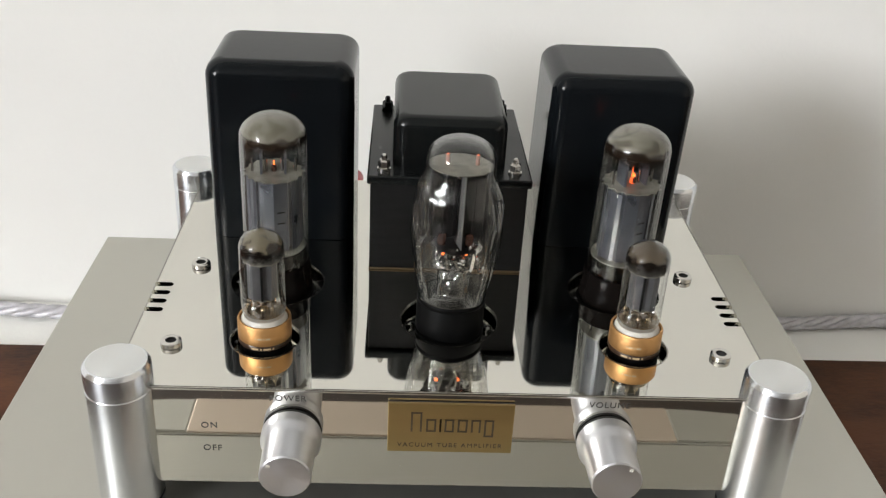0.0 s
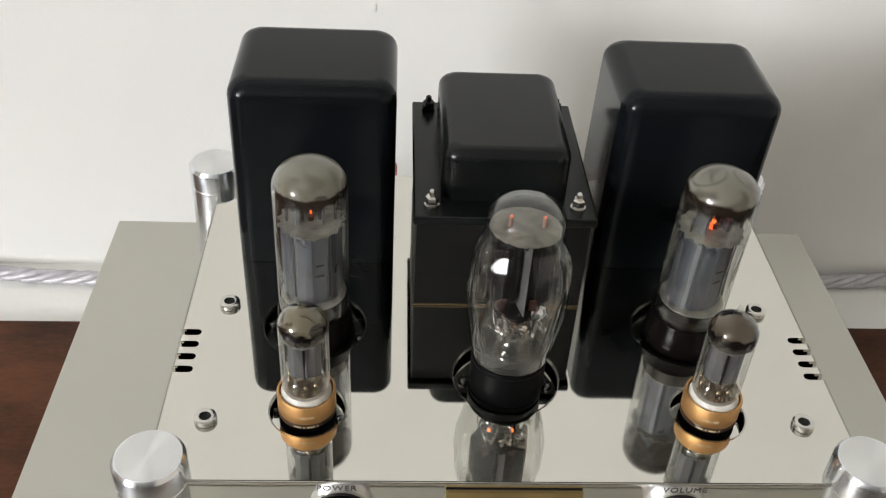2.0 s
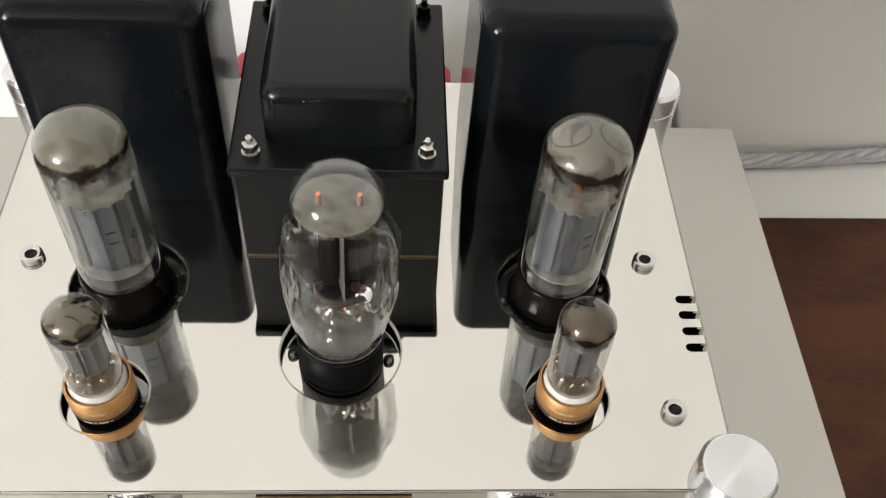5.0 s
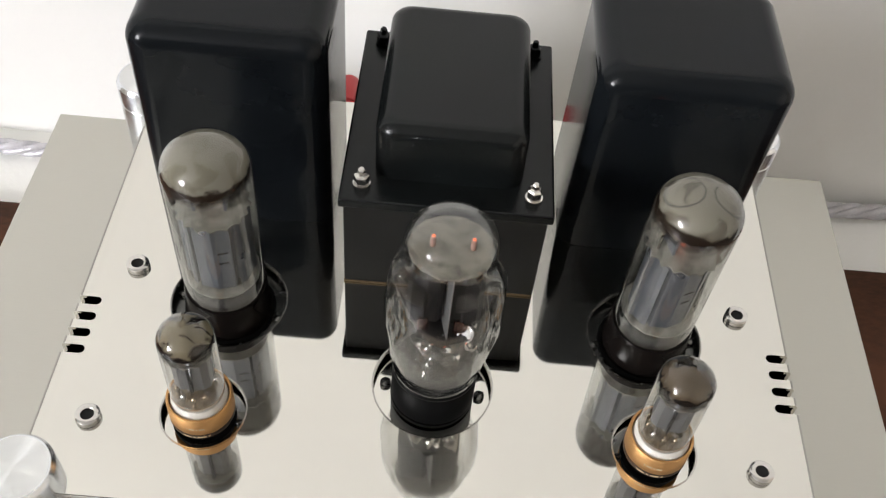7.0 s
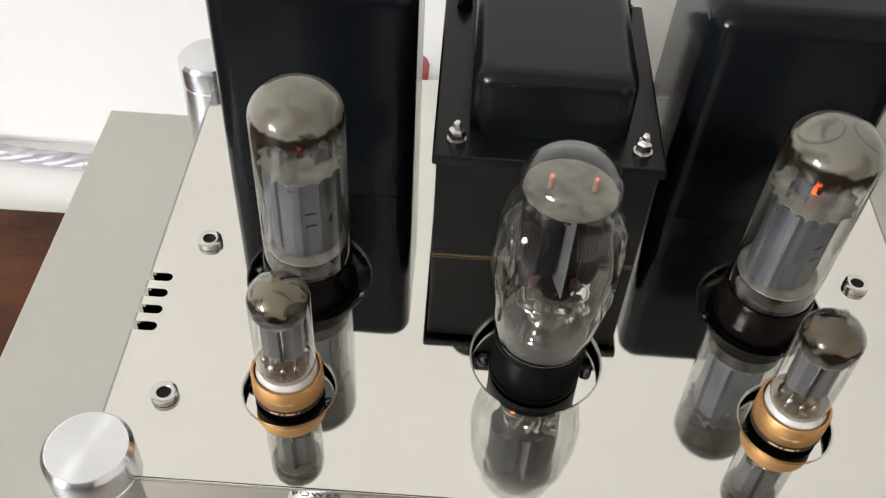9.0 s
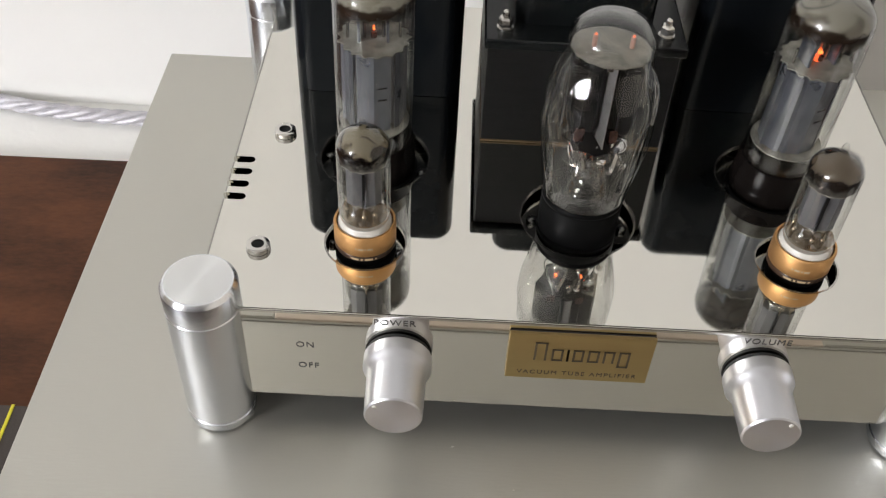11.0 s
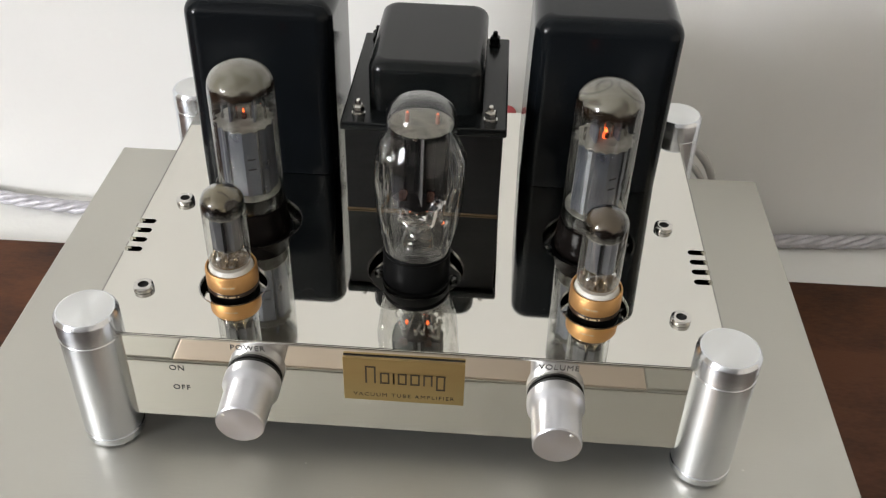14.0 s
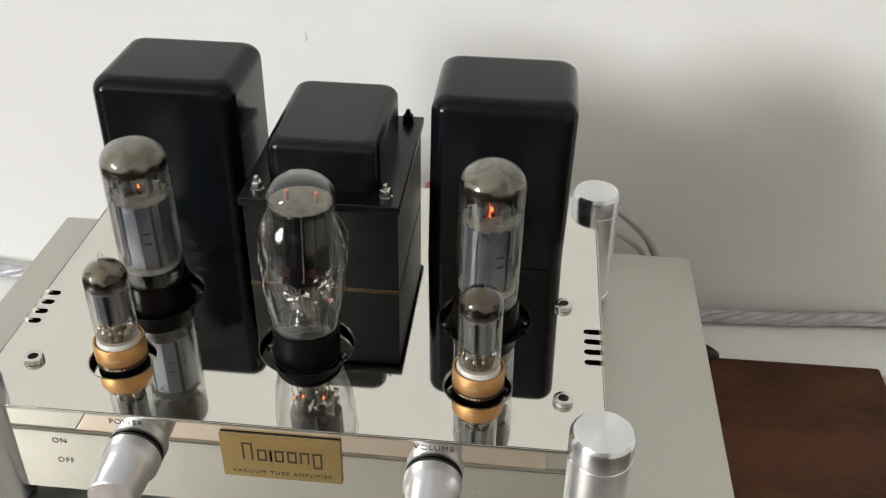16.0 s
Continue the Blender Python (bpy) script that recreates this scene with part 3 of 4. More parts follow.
# bright rim of each opening
for hx, hy, hr in HOLES:
    part("hole_rim", lathe([(hr + 0.0001, PZ + 0.0001), (hr - 0.0005, PZ + 0.00005), (hr - 0.0006, PZ - T), (hr + 0.0001, PZ - T)], 56), M_EDGE, amp, "", pose(hx, hy, 0))
panel = part("front_panel", box(-AX + T + 0.0002, AX - T - 0.0002, AY0 + 0.0008, AY0 + 0.003, 0.0142, PZ - T - 0.0002, 0.0002), M_PANEL, amp, "mirror-polished steel front panel", smooth=0)
panel.matrix_local = Matrix.Translation((0, AY0 + 0.0008, 0.0142)) @ Matrix.Rotation(radians(-0.5), 4, "X") @ Matrix.Translation((0, -AY0 - 0.0008, -0.0142))
part("rear_panel", box(-AX + T + 0.0002, AX - T - 0.0002, AY1 - 0.003, AY1 - 0.0005, 0.0142, PZ - T - 0.0002), M_STEEL, amp, smooth=0)
part("bottom_pan", box(-AX + T + 0.0002, AX - T - 0.0002, AY0 + 0.0032, AY1 - 0.0032, 0.0142, 0.0160), M_DARK, amp, "black steel underside")

part("front_lip", box(-AX + 0.0015, AX - 0.0015, AY0 - 0.0007, AY0 - 0.0001, PZ - 0.0017, PZ - 0.0002, 0.0002), M_EDGE, amp, "bright rolled front lip")

# corner posts
post_prof = [(0, 0.0755), (0.0122, 0.0755), (0.0125, 0.0754), (0.0137, 0.0738), (0.0138, 0.0735), (0.0138, 0.0652), (0.0134, 0.0648), (0.0134, 0.0634), (0.0137, 0.0630), (0.0137, 0.0075),
             (0.0132, 0.0070), (0.0132, 0.0062), (0.0137, 0.0058), (0.0137, 0.0032), (0.0133, 0.0018), (0.0126, 0.0011), (0.0118, 0.0009), (0.0, 0.0009)]
for px, py in ((-0.1372, 0.0068), (0.1372, 0.0068), (-0.1430, 0.2055), (0.1400, 0.2035)):
    post = part("post", lathe(post_prof, 64), M_ALU, amp, "turned aluminium corner post", pose(px, py, 0), smooth=20)
    # black disc added under the post to draw its dark contact shadow
    part("contact_shade", lathe([(0, 0.0001), (0.0114, 0.0001), (0.0116, 0.0003), (0.0116, 0.0008), (0, 0.0008)], 40), M_RUBBER, post, "thin black disc for the contact shade under the post")
    part("end_face", lathe([(0, 0.07555), (0.0120, 0.07555)], 64), M_ALU_END, post, "faced end with fine turning marks")

# button screws on the plate
def button_screw(x, y):
    s = part("screw", lathe([(0.0023, PZ + 0.0004), (0.0023, PZ + 0.0024), (0.0025, PZ + 0.0026), (0.0039, PZ + 0.0026), (0.0045, PZ + 0.0021), (0.0046, PZ + 0.0002), (0.0023, PZ + 0.0002)], 32), M_CHROME, amp, "nickel button screw", pose(x, y, 0))
    # dark plug paints the shade down in the hexagon recess
    hexa = [(0.0025 * math.cos(math.pi / 3 * k), 0.0025 * math.sin(math.pi / 3 * k)) for k in range(6)]
    part("hex_socket", prism(hexa, PZ + 0.0006, PZ + 0.0016), M_DARK, s, "hexagon socket with a dark fill for its shade")
for sx in (-0.1213, 0.1213):
    for sy in (0.033, 0.1022):
        button_screw(sx, sy)

# valve sockets sunk in the openings: a bright bracket (darkened for shade round the power valves) with two screws, and
# a black ceramic body
def socket(x, y, r, turn):
    big = r > 0.02
    rb = 0.0116 if not big else 0.0158 if abs(x) < 0.02 else 0.0178
    s = part("socket", lathe([(0.010 if big else 0.007, -0.0035), (rb - 0.0006, -0.0035), (rb, -0.0041), (rb, -0.0120), (0.010 if big else 0.007, -0.0120), (0.010 if big else 0.007, -0.0035)], 40), M_SOCKET, amp, "sunken black valve socket", pose(x, y, PZ))
    # darker metal in the power sockets stands for the dark reflection there
    part("bracket", lathe([(rb - 0.001, -0.0050), (r + 0.004, -0.0050), (r + 0.004, -0.0062), (rb - 0.001, -0.0062), (rb - 0.001, -0.0050)], 48), M_SCREW if rb > 0.017 else M_STEEL, s, "mounting bracket", smooth=0)
    d = rb + (0.0021 if big else 0.0014)
    sr = 0.0021 if big else 0.0014
    for k in (0, 180):
        a = radians(turn + k)
        sc = part("socket_screw", lathe([(0, -0.0026), (sr * 0.6, -0.0027), (sr * 0.95, -0.0033), (sr, -0.0048), (0, -0.0048)], 18), M_SCREW, s, "small dark screw head", pose(d * math.cos(a), d * math.sin(a), 0, 0, 0, 30 + k))
        # dark bar over the head paints the shade in its slot
        part("screw_slot", box(-sr * 0.9, sr * 0.9, -0.00025, 0.00025, -0.0032, -0.00255), M_DARK, sc)
for (hx, hy, hr), turn in zip(HOLES, (-12, 8, -4, 172, 10)):
    socket(hx, hy, hr, turn)

# output transformer covers
# (each stands a little crooked: lean_x and lean_y are its slopes)
for x0, x1, lean_x, lean_y in ((-0.1212, -0.0478, 0.002, 0.002), (0.0488, 0.1204, 0.017, -0.024)):
    bm = hood(x0, x1, 0.1335, 0.1970, PZ + 0.0002, 0.1608, 0.0085, 0.0085, 7)
    for vert in bm.verts:
        rise = vert.co.z - PZ
        vert.co.x += lean_x * rise
        vert.co.y += lean_y * rise
    part("transformer_cover", bm, M_BLACK, amp, "tall gloss-black transformer cover", smooth=1)

# mains transformer in the middle
core = part("power_transformer", box(-0.0382, 0.0382, 0.1040, 0.1960, 0.0670, 0.1140, 0.0006), M_CORE, amp, "black laminated iron transformer core", smooth=1)
part("gasket", box(-0.0384, 0.0380, 0.1037, 0.1955, PZ + 0.0004, 0.0669), M_GASKET, core, "tan paper gasket")
part("flange", box(-0.0397, 0.0397, 0.1008, 0.1995, 0.1141, 0.1186, 0.0009), M_BLACK_SATIN, core, smooth=1)
bell = hood(-0.0278, 0.0278, 0.1130, 0.1880, 0.1187, 0.1440, 0.0075, 0.0058, 6)
part("bell_cover", bell, M_BLACK_SATIN, core, "satin black domed transformer bell", smooth=1)
for bx in (-0.0318, 0.0318):
    for by in (0.1095, 0.1912):
        nut = lathe([(0, 0.0080), (0.0010, 0.0079), (0.0014, 0.0074), (0.0015, 0.0054), (0.0024, 0.0052), (0.0029, 0.0046), (0.0030, 0.0018), (0.0027, 0.0011), (0.0, 0.0011)], 6)
        front = by < 0.15
        b = part("bolt", nut, M_CHROME if front else M_BLACK_SATIN, core, "nickel bolt with hexagon nut" if front else "black bolt with hexagon nut", pose(bx, by, 0.1186, 0, 0, 20 * (bx > 0)), smooth=0)
        part("washer", lathe([(0, 0.0), (0.0033, 0.0), (0.0033, 0.0009), (0.0, 0.0009)], 20), M_CHROME if front else M_BLACK_SATIN, b, "", pose(0, 0, 0.0001))

# front panel: knobs, nameplate and printing
FY = AY0 + 0.0008
def knob(x, z, name_label, mark):
    k = part("knob", lathe([(0, 0.0282), (0.0099, 0.0282), (0.0105, 0.0276), (0.0107, 0.0200), (0.0109, 0.0122), (0.0112, 0.0102), (0.0120, 0.0086), (0.0126, 0.0074), (0.0127, 0.0066), (0.0127, 0.0022), (0.0122, 0.0016), (0, 0.0016)], 56), M_KNOB, amp, name_label, pose(x, FY, z, 90, 0, 0), smooth=30)
    part("o_ring", lathe([(0.0085, 0.0002), (0.0122, 0.0002), (0.0124, 0.0008), (0.0122, 0.0015), (0.0085, 0.0015)], 48), M_RUBBER, k, "black rubber ring")
    a = radians(mark)
    part("indicator", lathe([(0, 0.0286), (0.0007, 0.0285), (0.0009, 0.0282), (0, 0.0281)], 12), M_CERAMIC, k, "small pale pointer dot", pose(0.0086 * math.cos(a), 0.0086 * math.sin(a), 0))
knob(-0.0665, 0.0425, "turned aluminium power knob", 140)
knob(0.0672, 0.0425, "turned aluminium volume knob", 52)
FACE = pose(0, 0, 0, 90, 0, 0)
for text, x, z, size in (("ON", -0.1012, 0.0450, 0.0042), ("OFF", -0.1005, 0.0330, 0.0042), ("POWER", -0.0680, 0.0597, 0.0041), ("VOLUME", 0.0672, 0.0597, 0.0041)):
    lettering("panel_print", text, size, M_INK, panel, pose(x, FY - 0.0001, z) @ FACE, 1.15)
plate = part("nameplate", box(-0.0262, 0.0270, FY - 0.0016, FY - 0.0001, 0.0345, 0.0600, 0.0003), M_BRASS, amp, "brass nameplate with dark lettering", smooth=1)
# dark sheet peeping out on top draws the nameplate's shadow on the panel
part("nameplate_shadow", box(-0.0260, 0.0268, FY - 0.0001, FY, 0.0347, 0.0602), M_SHADOW_EDGE, plate)
lettering("nameplate_print", "VACUUM TUBE AMPLIFIER", 0.0031, M_ENGRAVE_PALE, plate, pose(0.0004, FY - 0.00172, 0.0383) @ FACE, 1.28)
# maker's mark as plain shapes: open rounded blocks
def block(x0, x1, z0, z1, t, opened):
    bm = bmesh.new()
    bars = [(x0, x1, z1 - t, z1), (x0, x0 + t, z0, z1), (x1 - t, x1, z0, z1)]
    if not opened:
        bars.append((x0, x1, z0, z0 + t))
    for a, b, c, d in bars:
        bmesh.ops.create_cube(bm, size=1, matrix=Matrix.Translation(((a + b) / 2, FY - 0.00175, (c + d) / 2)) @ Matrix.Diagonal((b - a, 0.00012, d - c, 1)))
    part("mark", bm, M_ENGRAVE, plate, "", smooth=0)
for x0, x1, z0, z1, op in ((-0.0165, -0.0118, 0.0455, 0.0557, True), (-0.0100, -0.0058, 0.0455, 0.0522, False), (-0.0044, -0.0036, 0.0455, 0.0522, True), (-0.0022, 0.0018, 0.0455, 0.0522, False),
                           (0.0033, 0.0075, 0.0455, 0.0522, False), (0.0090, 0.0131, 0.0455, 0.0522, True), (0.0146, 0.0187, 0.0432, 0.0522, False)):
    block(x0, x1, z0, z1, 0.0008, op)

# rear binding posts
for rx, m, lab, reach in ((-0.0518, M_RED, "red binding post", 0.0235), (-0.030, M_RUBBER, "black binding post", 0.0195), (0.022, M_RUBBER, "black binding post", 0.0195), (0.042, M_RED, "red binding post", 0.0195)):
    part("binding_post", lathe([(0, 0), (0.0045, 0), (0.0045, 0.006), (0.0052, 0.0065), (0.0055, 0.5 * reach + 0.009), (0.0047, reach), (0, reach)], 20), m, amp, lab, pose(rx, AY1 + 0.0001, 0.058 if rx < 0 else 0.055, -90, 0, 0))


# ---- valves ----
def ring_disc(r, teeth, depth, z, t, seg=96):
    o = []
    for k in range(seg):
        a = 2 * math.pi * k / seg
        rr = r - depth * abs(math.sin(teeth * a / 2 + 0.12 * math.sin(3 * a))) * (0.8 + 0.2 * math.sin(2 * a + 0.7))
        o.append((rr * math.cos(a), rr * math.sin(a)))
    return prism(o, z, z + t)


def power_tube(x, y, turn, label, hot):
    v = thing("power_tube", label, "vacuum tube", pose(x, y, 0.058, 1.2, 0.4 if x > 0 else 0.2, turn), "valves on the amplifier")
    O = Matrix.Translation((0, 0, -0.058))
    part("base", lathe([(0, 0.0585), (0.0098, 0.0585), (0.0098, 0.0626), (0.0166, 0.0628), (0.0166, 0.0690), (0.0160, 0.0698), (0.0160, 0.0780), (0.0155, 0.0795), (0.0, 0.0795)], 40), M_BASE, v, "dark bakelite base", O)
    part("bulb", lathe([(0.0150, 0.0796), (0.0152, 0.083), (0.0153, 0.088), (0.0153, 0.1415)] + arc_dome(0.0153, 0.1420, 0.1541, 10, 2.25)[1:], 56), M_GLASS, v, "clear glass bulb", O)
    part("bulb_inner_wall", lathe([(0.0142, 0.0797), (0.0143, 0.086), (0.0143, 0.1410)], 48), M_GLASS_INNER, v, "inner face of the glass bulb", O)
    part("getter", lathe([(0.0150, 0.138), (0.0150, 0.1415)] + arc_dome(0.0150, 0.1420, 0.1537, 10, 2.25)[1:], 56), M_GETTER_R if hot > 1 else M_GETTER_P, v, "silvery getter film with a brown edge", O)
    an = [(-0.0126, -0.0016), (-0.0112, -0.0022), (-0.0096, -0.0066), (-0.0082, -0.0078), (-0.0080, -0.0050), (-0.0070, -0.0050), (-0.0068, -0.0086), (-0.0004, -0.0103),
          (0.0060, -0.0088), (0.0062, -0.0052), (0.0074, -0.0052), (0.0076, -0.0076), (0.0096, -0.0062), (0.0112, -0.0022)]
    an = an + [(-px, -py) for px, py in an]
    anode = part("anode", prism(an, 0.0885, 0.1235), M_ANODE, v, "grey folded metal anode", O, smooth=0)
    # black bars on the anode's face stand for the shade inside its slots
    for sz in (0.1085, 0.1030):
        part("slot", box(-0.0018, 0.0018, -0.0002, 0.0001, sz, sz + 0.0007), M_DARK, anode, "", pose(0.0028, -0.00955, 0, 0, 0, 13.2))
    part("mica", ring_disc(0.0141, 17, 0.0020, 0.1252, 0.0005), M_MICA, v, "pale mica disc with toothed rim", O)
    part("mica", ring_disc(0.0140, 14, 0.0003, 0.0873, 0.0005), M_MICA, v, "", O)
    for k, (wx, wy) in enumerate(((-0.0098, 0), (0.0098, 0), (-0.0035, 0.0), (0.0035, 0.0))):
        part("support_rod", lathe([(0, 0.0835), (0.0006, 0.0835), (0.0006, 0.1320), (0, 0.1320)], 10), M_WIRE, v, "", O @ Matrix.Translation((wx, wy, 0)))
    part("shield", box(-0.0062, -0.0052, -0.0040, 0.0040, 0.1252, 0.1370), M_ANODE, v, "grey getter bracket", O)
    part("shield", box(0.0046, 0.0056, -0.0040, 0.0040, 0.1252, 0.1370), M_ANODE, v, "grey getter bracket", O)
    part("cathode", lathe([(0, 0.1252), (0.0012, 0.1256), (0.0012, 0.1280), (0, 0.1280)], 14), M_GLOW_SOFT if hot > 1 else M_COPPER, v, "dull red cathode sleeve", O)
    part("heater", lathe([(0, 0.1288), (0.0005 * hot, 0.1288), (0.0005 * hot, 0.1303), (0, 0.1312)], 10), M_GLOW, v, "glowing orange heater", O)
    if hot > 1.2:
        part("heater", lathe([(0, 0.1294), (0.0003, 0.1295), (0.0005, 0.1300), (0.0003, 0.1305), (0, 0.1306)], 12), M_GLOW_WHITE, v, "white-hot heater coil", O @ Matrix.Translation((0, -0.0012, 0)))
        part("heater", lathe([(0, 0.1312), (0.0003, 0.1314), (0.0003, 0.1332), (0.0002, 0.1350), (0, 0.1354)], 10), M_GLOW_SOFT, v, "glowing orange heater lead", O @ Matrix.Translation((-0.0012, -0.0010, 0)))
        part("heater", lathe([(0, 0.1262), (0.0009, 0.1264), (0.0009, 0.1284), (0, 0.1286)], 10), M_COPPER, v, "dull orange cathode end", O @ Matrix.Translation((0.0004, -0.0012, 0)))
    part("stem", lathe([(0.0130, 0.0797), (0.0095, 0.0815), (0.0060, 0.0850), (0.0, 0.0858)], 24), M_STEM, v, "", O)


power_tube(-0.0820, 0.0892, 6, "clear glass power valve with silvery getter top and black base", 0.75)
power_tube(0.0830, 0.0888, 16, "clear glass power valve with silvery getter top, glowing brightly", 1.4)

# rectifier with a shouldered bulb; it leans back a little in its socket
rec = thing("rectifier_tube", "clear shouldered glass rectifier valve with black base, glowing", "vacuum tube", pose(0.0007, 0.0586, 0.058, -2.9, 1.0, 0), "valves on the amplifier")
O = Matrix.Translation((0, 0, -0.058))
part("base", lathe([(0, 0.0585), (0.0098, 0.0585), (0.0098, 0.0626), (0.0157, 0.0628), (0.0157, 0.0765), (0.0154, 0.0769), (0.0154, 0.0774), (0.0158, 0.0779), (0.0158, 0.0790), (0.0154, 0.0796), (0, 0.0796)], 48), M_SOCKET, rec, "black base", O)
st = [(0.0156, 0.0797), (0.0159, 0.0809), (0.0165, 0.0847), (0.0177, 0.0913), (0.0190, 0.0998), (0.0199, 0.1082), (0.0204, 0.1158), (0.0204, 0.1214), (0.0199, 0.1266), (0.0188, 0.1313), (0.0171, 0.1351), (0.0158, 0.1384), (0.0152, 0.1412), (0.0153, 0.1450)]
def blown(amount, seed):
    def f(a, z):
        k = min(1.0, max(0.0, (0.139 - z) / 0.012)) * min(1.0, max(0.0, (z - 0.085) / 0.034))
        side = min(1.0, max(0.15, (abs(math.cos(a)) - 0.42) / 0.30))
        q = Vector((math.cos(a) * 3.2 + 3.1 + seed, math.sin(a) * 3.2, z * 62))
        return amount * k * side * (noise.noise(q) + 0.5 * noise.noise(q * 2.3))
    return f
fine = []
for (r0, z0), (r1, z1) in zip(st, st[1:]):
    fine += [(r0 + (r1 - r0) * i / 3, z0 + (z1 - z0) * i / 3) for i in range(3)]
fine.append(st[-1])
part("bulb", lathe(fine + arc_dome(0.0153, 0.1450, 0.1558, 9, 2.2)[1:], 96, blown(0.0018, 4)), M_GLASS_WAVY, rec, "uneven blown glass bulb", O, smooth=80)
part("bulb_inner_wall", lathe([(r - 0.0009, z) for r, z in fine] + arc_dome(0.0144, 0.1450, 0.1548, 9, 2.2)[1:], 96, blown(0.0010, 7)), M_GLASS_WAVY_INNER, rec, "inner face of the glass bulb", O, smooth=80)
part("mica", ring_disc(0.0142, 14, 0.0005, 0.1424, 0.0005), M_MICA_GREY, rec, "pale grey mica disc", O)
part("mica", ring_disc(0.0118, 8, 0.0020, 0.1045, 0.0004), M_ANODE_DARK, rec, "dark lower spacer", O)
for sx in (-1, 1):
    an = [(0.0061, -0.0030), (0.0061, 0.0030), (0.0046, 0.0052), (-0.0046, 0.0052), (-0.0061, 0.0030), (-0.0061, -0.0030), (-0.0046, -0.0052), (0.0046, -0.0052)]
    anode = part("anode", prism(an, 0.1105, 0.1415), M_ANODE_DARK, rec, "black carbonised anode", O @ Matrix.Translation((sx * 0.0066, 0, 0)), smooth=20)
    part("anode_rib", box(-0.0004, 0.0004, -0.0060, -0.0050, 0.1105, 0.1415, 0.0001), M_ANODE_DARK, anode)
    cx = 0.0070 if sx > 0 else -0.0060
    part("cathode", lathe([(0.0006, 0.1430), (0.0009, 0.1430), (0.0009, 0.1474), (0.0006, 0.1474), (0.0006, 0.1430)], 12), M_SLEEVE, rec, "pinkish cathode sleeve", O @ Matrix.Translation((cx, 0, 0)))
    part("filament", lathe([(0, 0.1440), (0.0005, 0.1440), (0.0005, 0.1474), (0.0003, 0.1479), (0, 0.1480)], 10), M_GLOW_SOFT, rec, "small glowing filament end", O @ Matrix.Translation((cx, 0, 0)))
    part("heater", lathe([(0, 0.0998), (0.0006, 0.1000), (0.0008, 0.1013), (0, 0.1018)], 10), M_GLOW, rec, "glowing orange heater", O @ Matrix.Translation((sx * 0.0052, -0.001, 0)))
    part("copper_bracket", box(-0.0018, 0.0018, -0.0016, 0.0016, 0.1066, 0.1126, 0.0007, 3), M_COPPER, rec, "copper-brown bracket", O @ pose(sx * 0.0060 - 0.0006, -0.0050, 0, 0, 0, 14))
part("getter_cup", lathe([(0.0, 0.0002), (0.0020, 0.0), (0.0028, 0.0006), (0.0030, 0.0014), (0.0026, 0.0014), (0.0020, 0.0004), (0.0, 0.0005)], 24), M_ALU_BRIGHT, rec, "bright getter cup", O @ pose(0.0088, -0.0050, 0.1050, 42, 0, -25))
for k, ad in enumerate((-160, -122, -96, -71, -38, 20, 130)):
    part("mica_clip", box(0.0128, 0.0143, -0.0010, 0.0010, 0.1414, 0.1427, 0.0002), M_WIRE if k == 2 else M_ANODE_DARK, rec, "", O @ pose(0, 0, 0, 0, 0, ad))
part("shield", box(-0.0002, 0.0002, -0.0092, 0.0010, 0.1060, 0.1422), M_PARTITION, rec, "grey metal partition", O @ pose(0, 0, 0, 0, 0, 13))
for k in range(7):
    a = radians(51.4 * k + 20)
    r1 = (0.0075, 0.0110, 0.0092)[k % 3]
    zt = 0.1045 + 0.0012 * (k % 2)
    part("lead_wire", sweep(glide([(0.0042 * math.cos(a), 0.0042 * math.sin(a), 0.0890), (0.0056 * math.cos(a + 0.5), 0.0056 * math.sin(a + 0.5), 0.0930), (r1 * math.cos(a + 0.3), r1 * math.sin(a + 0.3), 0.0955 + 0.0016 * (k % 3)), (0.0086 * math.cos(a - 0.2), 0.0078 * math.sin(a - 0.2), 0.1000), (0.0080 * math.cos(a), 0.0070 * math.sin(a), zt)], 6), 0.00042 + 0.00012 * (k % 2), 6), M_ALU_BRIGHT if k % 2 else M_WIRE, rec, "", O)

part("stem", lathe([(0.0150, 0.0799), (0.0125, 0.0806), (0.0100, 0.0815), (0.0090, 0.0830), (0.0089, 0.0855), (0.0082, 0.0885), (0.0068, 0.0912), (0.0048, 0.0930), (0.0024, 0.0939), (0.0, 0.0941)], 40), M_STEM, rec, "clear glass stem", O @ Matrix.Translation((0.0006, 0, 0)))
part("stem_press", lathe([(0, 0.0860), (0.0044, 0.0866), (0.0070, 0.0886), (0.0076, 0.0912), (0.0062, 0.0944), (0.0044, 0.0962), (0.0050, 0.0984), (0.0030, 0.1000), (0, 0.1003)], 36, lambda a, z: 0.0009 * noise.noise(Vector((math.cos(a) * 2, math.sin(a) * 2, z * 250)))), M_PRESS, rec, "clear pinched glass", O)
for k, (a, r0, lean) in enumerate(((-75, 0.0085, 18), (-48, 0.0108, -14), (-20, 0.0118, 22), (8, 0.0112, -20), (-110, 0.0080, 10), (-150, 0.0102, -16))):
    part("lead_strip", box(-0.0007, 0.0007, -0.00015, 0.00015, 0.0, 0.0070 + 0.0015 * (k % 3)), M_ALU_BRIGHT if k % 2 else M_WIRE, rec, "", O @ pose(r0 * math.cos(radians(a)), r0 * math.sin(radians(a)), 0.0950 + 0.0008 * (k % 2), lean, -lean, a + 60))
